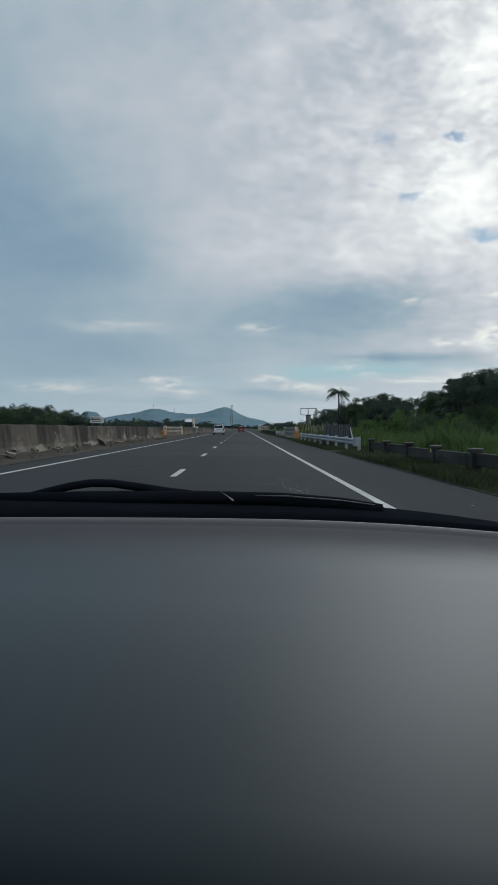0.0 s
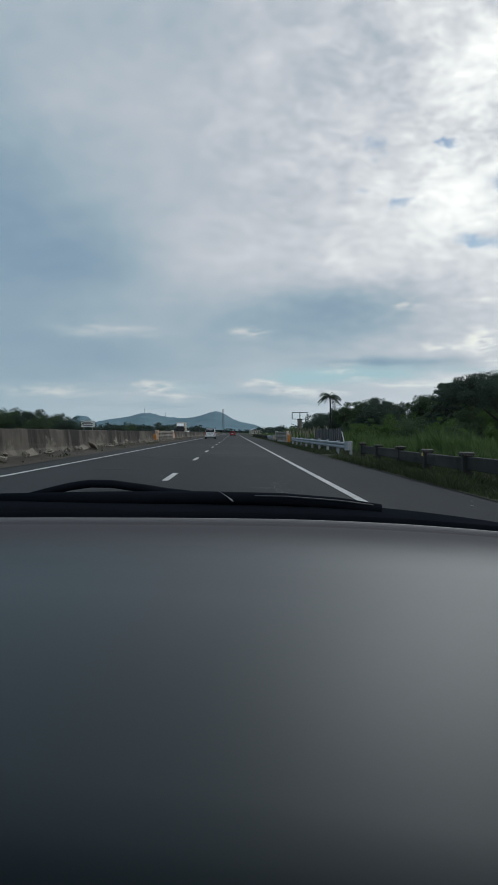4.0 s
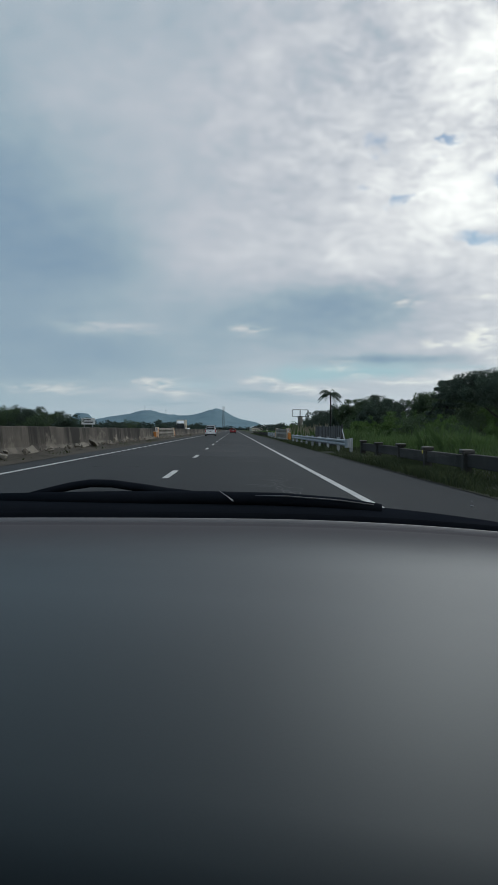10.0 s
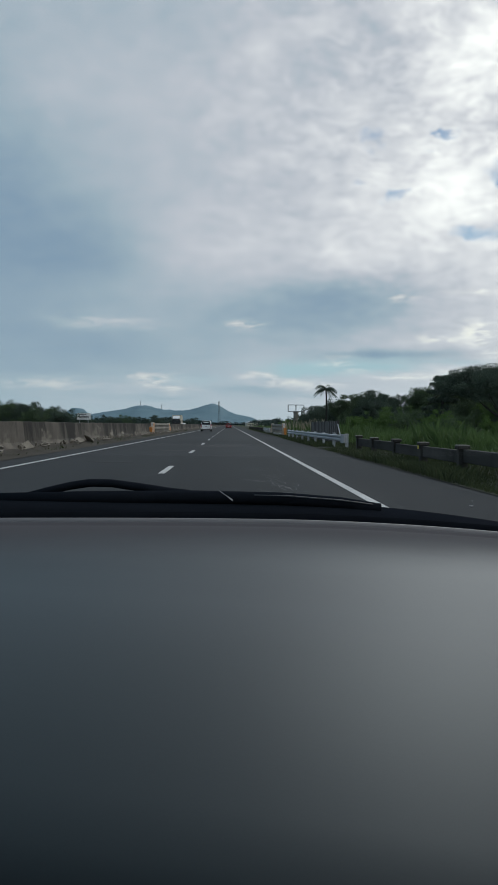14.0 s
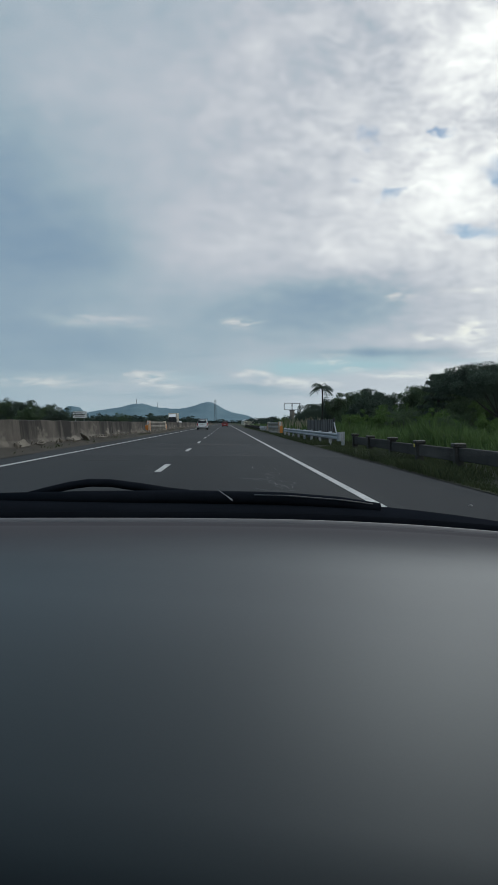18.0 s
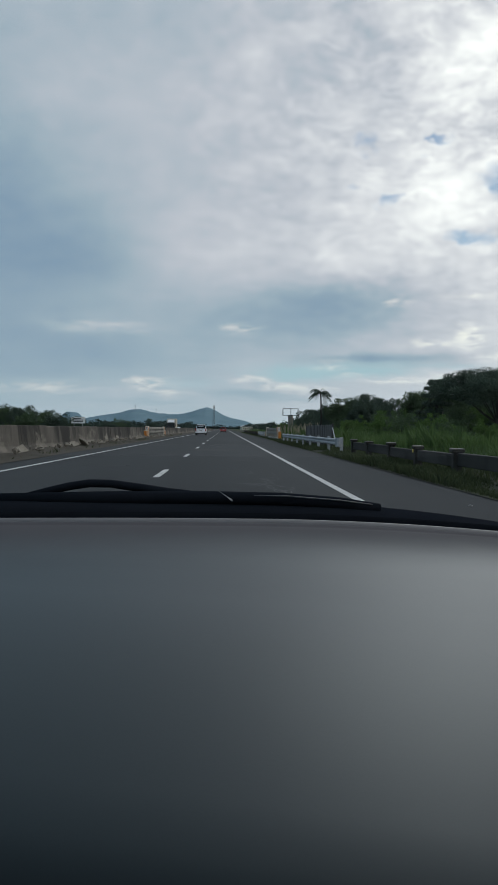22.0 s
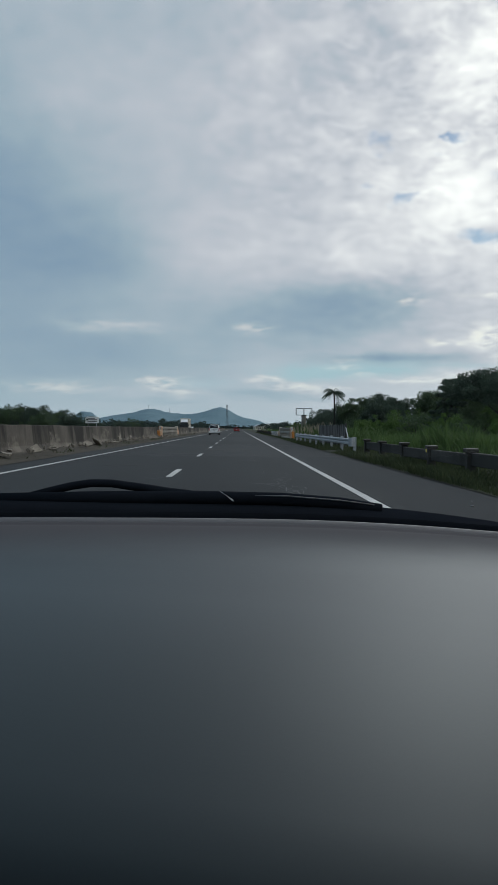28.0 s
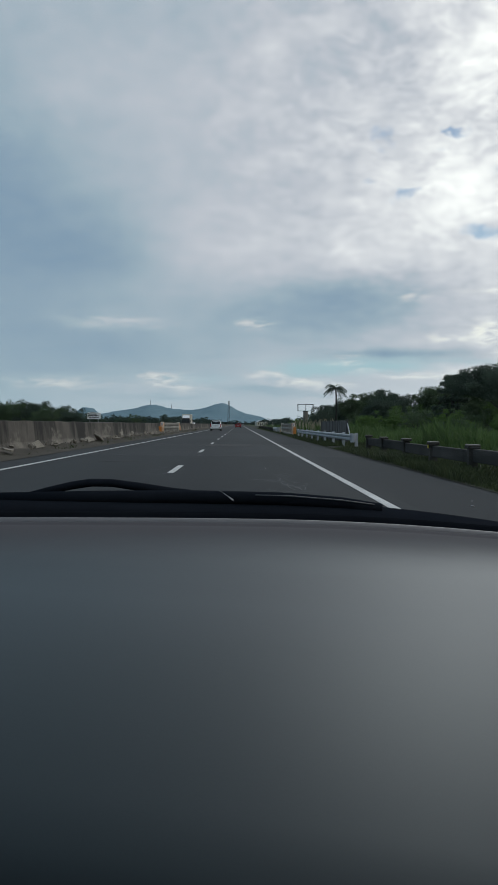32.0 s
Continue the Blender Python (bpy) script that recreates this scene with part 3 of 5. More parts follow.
def tree(name, at, h, r, shape, leaves, seed, label, group="roadside trees", clumps=90, per=170, size=0.10):
    """Trunk, limbs and a crown of leaf clumps; shape: 'umbrella', 'round' or 'tiers'."""
    rnd = random.Random(seed)
    t = thing(name, at, label, "tree", group)
    fork = h * (0.34 if shape != "tiers" else 0.9)
    lean = rnd.uniform(-0.3, 0.3)
    trunk = tube([(0, 0, -0.25), (lean * 0.2, 0, fork * 0.5), (lean, 0, fork)], [h * 0.035, h * 0.027, h * 0.02 if shape != "tiers" else h * 0.006], 8)
    lobes = []
    for i in range(11 if shape == "umbrella" else 9):
        a = 2 * math.pi * (i / 9 + rnd.uniform(-0.05, 0.05)) * 2.0
        if shape == "umbrella":
            d = r * rnd.uniform(0.15, 0.80)
            lobes.append((d * math.cos(a), d * math.sin(a), h * (0.86 - 0.26 * (d / r) ** 2) * rnd.uniform(0.9, 1.0), r * rnd.uniform(0.26, 0.40), 0.5))
        else:
            d = r * rnd.uniform(0.1, 0.62)
            lobes.append((d * math.cos(a), d * math.sin(a), h * rnd.uniform(0.30, 0.80), r * rnd.uniform(0.34, 0.50), 0.85))
    centres = []
    for i in range(clumps):
        a = rnd.uniform(0, 2 * math.pi)
        if shape == "tiers":
            k = rnd.choice([0.25, 0.36, 0.47, 0.58, 0.69, 0.79, 0.88]) + rnd.uniform(-0.02, 0.02)
            d = r * (1.15 - k) * rnd.uniform(0.1, 1.15) * 1.2
            centres.append((lean + d * math.cos(a), d * math.sin(a), max(0.35, h * k - d * 0.1)))
            continue
        lx, ly, lz, lr, sq = lobes[i % len(lobes)]
        u = rnd.uniform(-0.8, 1)
        s = rnd.uniform(0.55, 1.0) * lr
        d = s * math.sqrt(1 - u * u)
        centres.append((lean + lx + d * math.cos(a), ly + d * math.sin(a), min(h, max(0.35, lz + u * s * sq))))
    for i in range(0, clumps, max(1, clumps // 12)):
        c = centres[i]
        f = fork * rnd.uniform(0.75, 1.0)
        tube([(lean * f / fork, 0, f), ((c[0] + lean) / 2, c[1] / 2, (c[2] + f) / 2 - 0.1), c], [h * 0.009, h * 0.006, h * 0.002], 5, trunk)
    part("trunk", trunk, BARK, t, "dark bark trunk with spreading limbs", True)
    crown = new("crown", leaf_cloud("crown", leaves, centres, per, size * (h / 8) ** 0.5, r * (0.15 if shape != "tiers" else 0.17), seed, 0.62 if shape != "round" else 0.85))
    crown.parent = t
    return t


def palm(at, h, seed):
    rnd = random.Random(seed)
    t = thing("coconut_palm", at, "tall coconut palm with drooping fronds by the field", "palm tree")
    part("trunk", tube([(0, 0, -0.2), (0.15, 0, h * 0.4), (0.1, 0, h * 0.8), (0.0, 0, h)], [0.24, 0.17, 0.14, 0.13], 8), BARK, t, "", True)
    for k in range(27):
        a, rise, ln = k * 2.4 + rnd.uniform(-0.2, 0.2), rnd.uniform(-0.6, 1.2), rnd.uniform(2.3, 3.1)
        ux, uy = math.cos(a), math.sin(a)
        rib = []
        for i in range(9):
            s = i / 8
            rib.append(Vector((ux * ln * s * (1 - 0.15 * s * s), uy * ln * s * (1 - 0.15 * s * s), h + ln * (rise * s - (0.55 + 0.5 * rise) * s * s))))
        bm = tube(rib, [0.035 - 0.003 * i for i in range(9)], 4)
        for i in range(1, 9):
            for sd in (-1, 1):
                for j in (0.0, 0.5):
                    p = rib[i - 1].lerp(rib[i], j)
                    out = Vector((-uy * sd, ux * sd, -0.75)) * (0.62 * math.sin(math.pi * (i + j + 0.6) / 10.4) + 0.08) + Vector((ux, uy, 0)) * 0.2
                    w = Vector((ux, uy, 0)) * 0.055
                    bm.faces.new([bm.verts.new(v) for v in (p - w, p + w, p + out)])
        part("frond", bm, LEAF_DARK, t)
    return t


def blades(name, mat, boxes, hmin, hmax, width, seed, lean=0.3):
    """Upright grass blades: (x0, x1, y0, y1, count) areas, as one mesh."""
    rs = np.random.RandomState(seed)
    out = []
    for x0, x1, y0, y1, n in boxes:
        x, y = rs.uniform(x0, x1, n), rs.uniform(y0, y1, n)
        keep = np.array([noise.noise((u * 0.35, v * 0.2, seed)) for u, v in zip(x, y)])
        hgt = rs.uniform(hmin, hmax, n) * np.clip(0.75 + 1.1 * keep, 0.15, 1.5)
        a = rs.uniform(0, 2 * np.pi, n)
        wx, wy = np.cos(a) * width, np.sin(a) * width
        lx, ly = rs.normal(0, lean, n) * hgt, rs.normal(0, lean, n) * hgt
        z0 = np.full(n, -0.1)
        q = np.stack([np.stack([x - wx, y - wy, z0], 1), np.stack([x + wx, y + wy, z0], 1),
                      np.stack([x + wx * 0.8 + lx * 0.35, y + wy * 0.8 + ly * 0.35, hgt * 0.6], 1), np.stack([x + lx, y + ly, hgt], 1),
                      np.stack([x - wx * 0.8 + lx * 0.35, y - wy * 0.8 + ly * 0.35, hgt * 0.6], 1)], 1)
        out.append(q)
    q = np.concatenate(out)
    n = len(q)
    me = bpy.data.meshes.new(name)
    me.from_pydata(q.reshape(-1, 3).tolist(), [], np.arange(5 * n).reshape(n, 5).tolist())
    me.materials.append(mat)
    return me


# ---- concrete wall between the carriageways ----
BRIDGE = (74.0, 92.0)                 # stretch along the road with open railings


def wall_panel(seed):
    """A 4.5 m length of wall on a stepped foot, with broken pale plaster low down."""
    rnd = random.Random(seed)
    bm = sweep([(-0.30, -0.1), (0.36, -0.1), (0.36, 0.12), (0.20, 0.42), (0.11, 1.19), (0.09, 1.23), (-0.10, 1.23), (-0.12, 1.19), (-0.2, 0.42), (-0.30, 0.12)], [-2.24, -1.1, 0.0, 1.1, 2.24])
    for v in bm.verts:
        v.co.x += rnd.uniform(-0.012, 0.012)
        if v.co.z > 1.1:
            v.co.z += rnd.uniform(-0.025, 0.012)
    return bm


def plaster_patch(seed):
    rnd = random.Random(seed)
    bm = bmesh.new()
    y0, w, h = rnd.uniform(-0.6, 0.6), rnd.uniform(0.35, 0.8), rnd.uniform(0.12, 0.34)
    ring = []
    for k in range(26):
        a = 2 * math.pi * k / 26
        rr = rnd.uniform(0.55, 1.0) * (1 + 0.3 * math.sin(3 * a + seed))
        ring.append((y0 + w * rr * math.cos(a), 0.40 + h * rr * math.sin(a)))
    front = [bm.verts.new((0.218 - 0.102 * (max(z, 0.42) - 0.42) + 0.53 * max(0.0, 0.42 - max(0.3, z)), y, max(0.30, z))) for y, z in ring]
    back = [bm.verts.new((0.06, y, max(0.30, z))) for y, z in ring]
    bm.faces.new(front)
    for k in range(26):
        bm.faces.new((front[k], front[(k + 1) % 26], back[(k + 1) % 26], back[k]))
    return bm


wall = tagged(new("wall_median"), "stained grey concrete wall between the two carriageways", "wall", kind="structure")
panel_mes = [mesh_of("wall_panel", wall_panel(s), CONCRETE) for s in range(5)]
patch_mes = [mesh_of("plaster_patch", plaster_patch(s), PLASTER) for s in range(6)]
rnd = random.Random(11)
for i in range(100):
    y = -10 + 4.5 * i
    if BRIDGE[0] - 2.0 < y < BRIDGE[1] + 2.0:
        continue
    piece("wall_panel", rnd.choice(panel_mes), wall, (WALL_X + rnd.uniform(-0.012, 0.012), y, rnd.uniform(-0.02, 0.01)), rnd.uniform(-0.004, 0.004))
    if i < 60 and rnd.random() < 0.3:
        piece("plaster_patch", rnd.choice(patch_mes), wall, (WALL_X + 0.005, y, rnd.uniform(-0.1, 0.1)))


def rubble(n, seed, x0, x1, y0, y1, smax):
    rn = random.Random(seed)
    bm = bmesh.new()
    for _ in range(n):
        s = rn.uniform(0.04, smax)
        m = Matrix.Translation((rn.uniform(x0, x1), rn.uniform(y0, y1), 0.30 + s * 0.1)) @ Euler((rn.random() * 6, rn.random() * 6, rn.random() * 6)).to_matrix().to_4x4() @ Matrix.Diagonal((s * rn.uniform(0.6, 1.6), s * rn.uniform(0.6, 2.0), s * 0.6, 1))
        vs = bmesh.ops.create_icosphere(bm, subdivisions=1, radius=0.5, matrix=m)["verts"]
        for v in vs:
            v.co += Vector((rn.uniform(-1, 1), rn.uniform(-1, 1), rn.uniform(-1, 1))) * s * 0.12
    return bm


tagged(new("rubble", mesh_of("rubble", rubble(190, 5, -8.05, -7.45, 9, 130, 0.24), PLASTER)), "pale broken concrete rubble along the foot of the wall", "rubble", kind="stuff")


def broken_slab(at, turn, tilt, seed):
    """A slab of plaster broken off the wall, leaning on its foot."""
    rn = random.Random(seed)
    w, h = rn.uniform(0.12, 0.42), rn.uniform(0.15, 0.50)
    ring = [(-w, 0), (-w * 0.3, -0.04), (w, 0.02), (w * rn.uniform(0.7, 1), h * 0.5), (w * 0.35, h), (-w * 0.2, h * rn.uniform(0.6, 0.9)), (-w * 0.9, h * 0.55)]
    bm = bmesh.new()
    a = [bm.verts.new((0.035 + rn.uniform(-0.01, 0.01), y, z)) for y, z in ring]
    b = [bm.verts.new((-0.035, y, z)) for y, z in ring]
    bm.faces.new(a), bm.faces.new(b[::-1])
    for k in range(7):
        bm.faces.new((a[k], b[k], b[(k + 1) % 7], a[(k + 1) % 7]))
    ob = tagged(new("broken_slab", mesh_of("broken_slab", bm, PLASTER)), "pale broken plaster slab leaning against the wall foot", "slab", "broken plaster slabs")
    ob.matrix_basis = pose(*at, 0, tilt, turn)


for k in range(18):
    rn = random.Random(70 + k)
    flat = k % 3 == 0
    broken_slab((-7.86 + rn.uniform(-0.06, 0.22) + 0.35 * flat, 13 + 3.4 * k + rn.uniform(-1.6, 1.6), 0.22), rn.uniform(-40, 40), -(rn.uniform(70, 84) if flat else rn.uniform(15, 50)), 170 + k)
tagged(new("weeds", blades("weeds", GRASS, [(-8.15, -7.3, 9, 120, 2800)], 0.05, 0.26, 0.012, 21, 0.5)), "scattered weeds on the soil by the wall", "weeds", kind="stuff")


# ---- bridge railings with striped ends ----
def striped_end(name, at, group):
    t = thing(name, at, "orange and cream striped concrete end of a bridge railing", "barrier end", group)
    body = box(-0.14, 0.14, -0.9, 0.55, -0.1, 0.92, 0.03)
    part("base_block", body, CREAM, t, "cream-painted concrete block")
    part("post_block", box(-0.15, 0.15, 0.55, 1.5, -0.1, 1.35, 0.05), CREAM, t, "taller cream-painted block")
    for y0, y1, top in ((-0.88, 0.55, 0.88), (0.58, 1.46, 1.28)):
        n = int((y1 - y0) / 0.26)
        for k in range(n):
            bm = bmesh.new()
            yb = y0 + 0.26 * k
            for x in (-0.156, 0.156):
                q = [bm.verts.new((x, min(max(yy, y0), y1), z)) for yy, z in ((yb, 0.18), (yb + 0.14, 0.18), (yb + 0.14 + 0.18 * top, top), (yb + 0.18 * top, top))]
                bm.faces.new(q)
            part("stripe", bm, ORANGE, t, "slanting orange stripe")
    part("front_face", box(-0.145, 0.145, -0.93, -0.903, 0.15, 0.88, 0.004), ORANGE, t, "orange end face")
    part("upper_face", box(-0.15, 0.15, 0.52, 0.548, 0.95, 1.30, 0.004), ORANGE, t, "orange end face")
    plate = part("marker_plate", box(-0.12, 0.12, 0.494, 0.515, 0.98, 1.28, 0.002), WHITE, t, "white marker plate")
    for k in range(3):
        part("bar", box(-0.08, 0.08, 0.488, 0.492, 1.05 + 0.07 * k, 1.08 + 0.07 * k), BLACKBAR, plate)
    return t


def bridge_rail(x, at_name):
    t = thing(at_name, (x, BRIDGE[0], 0), "weathered pale concrete bridge railing with three beams", "bridge railing", "bridge railings")
    ln = BRIDGE[1] - BRIDGE[0]
    part("kerb", box(-0.2, 0.2, 0, ln, -0.1, 0.24, 0.03), CONCRETE_PALE, t)
    for z in (0.62, 1.05):
        part("beam", box(-0.12, 0.12, 0, ln, z, z + 0.22, 0.03), CONCRETE_PALE, t)
    post = mesh_of("post", box(-0.11, 0.11, -0.10, 0.10, 0.2, 1.10, 0.02), CONCRETE_PALE)
    for k in range(10):
        piece("post", post, t, (0, 0.5 + k * (ln - 1) / 9, 0))
    return t


bridge_rail(WALL_X + 0.3, "bridge_railing")
bridge_rail(FENCE_X, "bridge_railing")
for x in (WALL_X + 0.3, FENCE_X):
    striped_end("striped_barrier_end", (x, BRIDGE[0] - 1.5, 0), "striped railing ends")
    e = striped_end("striped_barrier_end", (0, 0, 0), "striped railing ends")
    e.matrix_basis = pose(x, BRIDGE[1] + 1.5, 0, 0, 0, 180)

# ---- concrete fence, and steel guard rails, beside the shoulder ----
SPAN = 3.45


def fence_post_mesh():
    bm = box(-0.11, 0.11, -0.10, 0.10, -0.3, 0.62, 0.015)
    return box(-0.15, 0.15, -0.17, 0.17, 0.62, 0.70, 0.02, bm)


fence_post = mesh_of("post", fence_post_mesh(), CONCRETE_DARK)
cap_me = mesh_of("post_cap", box(-0.14, 0.14, -0.16, 0.16, 0.70, 0.722, 0.008), CONCRETE_PALE)
beam_me = mesh_of("beam", box(-0.05, 0.07, -SPAN / 2 + 0.1, SPAN / 2 - 0.1, 0.27, 0.59, 0.02), CONCRETE_DARK)
refl_me = mesh_of("reflector", box(-0.155, -0.14, -0.05, 0.05, 0.52, 0.62, 0.004), REFLECT)


def fence(y0, n, seed):
    t = thing("concrete_fence", (FENCE_X, y0, 0), "low weathered grey concrete guard fence with capped posts", "fence", "concrete guard fences")
    rn = random.Random(seed)
    for k in range(n + 1):
        p = piece("post", fence_post, t, (rn.uniform(-0.03, 0.03), k * SPAN, rn.uniform(-0.04, 0.03)), rn.uniform(-0.05, 0.05))
        piece("post_cap", cap_me, p, (0, 0, 0))
        if k % 4 == 1:
            piece("reflector", refl_me, p, (0, 0, 0))
        if k < n:
            piece("beam", beam_me, t, (rn.uniform(-0.02, 0.02), (k + 0.5) * SPAN, rn.uniform(-0.04, 0.02)), rn.uniform(-0.008, 0.008))
    return t


def guard_rail(y0, n, seed):
    t = thing("steel_guard_rail", (FENCE_X - 0.30, y0, 0), "galvanised steel corrugated guard rail on short posts", "guard rail", "steel guard rails")
    prof = [(-0.00, 0.40), (-0.05, 0.43), (-0.05, 0.50), (0.02, 0.555), (-0.05, 0.61), (-0.05, 0.68), (0.0, 0.71)]
    prof = prof + [(x + 0.012, z) for x, z in reversed(prof)]
    beam = mesh_of("rail_beam", sweep(prof, [-1.995, 1.995]), ZINC)
    post = mesh_of("rail_post", box(0.03, 0.17, -0.06, 0.06, -0.3, 0.78, 0.008), ZINC)
    for k in range(n + 1):
        piece("rail_post", post, t, (0, 4.0 * k, 0))
        if k < n:
            piece("rail_beam", beam, t, (0, 4.0 * k + 2.0, 0))
    bm = bmesh.new()
    tube([(-0.05, -0.02, 0.35), (-0.05, -0.02, 0.76)], 0.15, 12, bm)
    part("end_cap", bm, ZINC, t, "rounded steel end cap")
    return t


fence(3.0, 8, 1)
guard_rail(32.5, 8, 2)
guard_rail(95.0, 4, 4)
fence(112.5, 26, 5)

# ---- verge growth ----
tagged(new("verge_grass", blades("verge_grass", GRASS, [(4.50, 4.8, 7, 60, 7000), (4.66, 5.6, 7, 34, 15000), (4.68, 5.7, 34, 80, 9000), (4.7, 5.8, 80, 200, 6000), (5.7, 7.4, 7, 60, 12000)], 0.06, 0.30, 0.009, 31, 0.45)),
       "rough green and yellowish verge grass", "grass", kind="stuff")
tagged(new("tall_grass", blades("tall_grass", CANE, [(7.0, 11, 14, 40, 12000), (7.4, 16, 40, 75, 16000), (8.0, 24, 75, 130, 15000), (9, 34, 130, 260, 12000)], 0.45, 1.30, 0.024, 33, 0.30)),
       "bright green tall grass behind the fence", "grass", kind="stuff")
tagged(new("median_grass", blades("median_grass", GRASS, [(-40, -23, 60, 300, 6000)], 0.3, 0.9, 0.04, 35, 0.3)), "green grass beyond the opposite carriageway", "grass", kind="stuff")


def plume_grass(at, seed):
    t = thing("plume_grass", at, "clump of tall grass with pale feathery plumes", "grass clump", "plume grass clumps")
    ob = new("leaves", blades("leaves", CANE, [(-0.8, 0.8, -0.8, 0.8, 260)], 0.8, 1.5, 0.02, seed, 0.4))
    ob.parent = t
    rn = random.Random(seed)
    bm = bmesh.new()
    for _ in range(16):
        x, y, hh = rn.uniform(-0.7, 0.7), rn.uniform(-0.7, 0.7), rn.uniform(1.4, 1.9)
        tx, ty = rn.uniform(-0.4, 0.4), rn.uniform(-0.4, 0.4)
        tube([(x, y, 0), (x + tx * 0.5, y + ty * 0.5, hh * 0.75), (x + tx, y + ty, hh)], [0.006, 0.03, 0.004], 5, bm)
    part("plumes", bm, PLUME, t, "pale feathery seed plumes")


for k, (x, y) in enumerate(((7.6, 60), (8.4, 66), (7.4, 72), (8.7, 80), (7.8, 88))):
    plume_grass((x, y, -0.05), 40 + k)

# ---- trees on the right, from near to far ----
big = "large dark spreading tree at the edge of the field"
tree("rain_tree", (24.5, 62, -0.06), 6.9, 6.0, "umbrella", LEAF_DARK, 51, big, clumps=320, per=260, size=0.088)
tree("rain_tree", (32.0, 74, -0.06), 7.8, 6.8, "umbrella", LEAF_DARK, 52, big, clumps=320, per=260, size=0.088)
tree("tall_tree", (22.0, 72, -0.06), 7.0, 2.4, "tiers", LEAF_DARK, 53, "slender dark tiered tree among the broad crowns")
tree("tall_tree", (26.0, 84, -0.06), 8.0, 2.8, "tiers", LEAF_DARK, 54, "slender dark tiered tree among the broad crowns")
spots = [(26.5, 95, 8.2, 4.6), (23.0, 112, 8.6, 5.0), (29.0, 125, 9.4, 5.4), (24.6, 140, 9.6, 5.0), (31.5, 150, 10.2, 5.6), (27.2, 168, 10.4, 5.4), (36.0, 175, 11.0, 6.0),
         (43.0, 120, 10.0, 6.0), (50.0, 150, 11.0, 6.5), (38.0, 200, 11.0, 6.0), (30.0, 215, 9.8, 5.4), (46.0, 230, 11.5, 6.5), (25.5, 78, 7.4, 4.4), (29.5, 98, 8.6, 4.8), (34.0, 92, 8.4, 5.0), (38.0, 100, 9.0, 5.4)]
for k, (x, y, h, r) in enumerate(spots):
    tree("round_tree", (x, y, -0.06), h * 0.80, r, "round", LEAF_DARK if k % 3 else LEAF_MID, 60 + k, "dense dark green tree in the roadside wood", clumps=150, per=190, size=0.12)
bushes = [(19.0, 58, 2.6, 2.0), (17.0, 72, 2.4, 1.8), (20.5, 88, 3.0, 2.4), (19.0, 104, 3.2, 2.4), (21.0, 126, 3.4, 2.6), (17.0, 45, 2.0, 1.6), (13.5, 150, 2.6, 2.2), (15.5, 190, 3.0, 2.4), (22.5, 66, 3.4, 3.0), (25.5, 72, 3.6, 3.2), (29.0, 70, 3.4, 3.2), (24.0, 84, 3.6, 3.0), (27.0, 104, 3.6, 3.2), (22.4, 96, 3.0, 2.6)]
for k, (x, y, h, r) in enumerate(bushes):
    tree("shrub", (x, y, -0.06), h, r, "round", LEAF_LIGHT if k % 2 else LEAF_MID, 90 + k, "leafy green shrub growing over the fence line", "roadside shrubs", clumps=70, per=110, size=0.10)
near = [(10.2, 33, 1.7, 1.2), (12.4, 41, 2.2, 1.6), (10.4, 50, 2.0, 1.4), (13.4, 54, 2.6, 2.0), (11.2, 62, 2.1, 1.6), (14.8, 64, 3.0, 2.2), (10.6, 108, 2.2, 1.6), (12.2, 132, 2.4, 1.8)]
for k, (x, y, h, r) in enumerate(near):
    tree("shrub", (x, y, -0.06), h, r, "round", LEAF_LIGHT if k % 3 else LEAF_MID, 150 + k, "leafy green shrub growing over the fence line", "roadside shrubs", clumps=60, per=90, size=0.085)
for k, (x, y, h, r) in enumerate(((18.5, 158, 4.4, 4.0), (21.5, 182, 5.8, 4.6))):
    tree("round_tree", (x, y, -0.06), h, r, "round", LEAF_DARK, 55 + k, "dense dark green tree in the roadside wood", clumps=120, per=170, size=0.12)
palm((19.2, 140, -0.06), 8.6, 7)
palm((40.0, 330, -0.06), 10.0, 8)

# ---- trees on the left, beyond the opposite carriageway ----
left = [(-38, 105, 6.1, 4.2), (-33, 118, 5.7, 4.0), (-44, 122, 6.9, 4.9), (-50, 140, 7.4, 5.3), (-38, 150, 6.1, 4.7), (-58, 160, 7.8, 5.9), (-46, 178, 6.9, 5.2), (-34, 230, 5.4, 3.4), (-31.5, 300, 6.6, 3.8), (-66, 190, 7.8, 5.9), (-60, 230, 7.9, 5.9), (-27.5, 98, 4.5, 3.0), (-30.5, 103, 5.4, 3.5), (-34.0, 100, 5.8, 3.8), (-26.5, 110, 4.2, 3.0), (-29.0, 116, 4.7, 3.2), (-36.0, 112, 6.4, 4.0), (-40.0, 128, 6.1, 4.2), (-27.0, 132, 3.6, 2.8), (-31.0, 145, 4.1, 3.2), (-27.0, 165, 3.3, 2.7), (-30.0, 190, 3.4, 2.9)]
for k, (x, y, h, r) in enumerate(left):
    tree("round_tree", (x, y, -0.06), h * 0.76, r, "round", LEAF_MID if k % 2 else LEAF_DARK, 120 + k, "rounded dark green tree beyond the far carriageway", "trees beyond the wall", clumps=90, per=110, size=0.12)


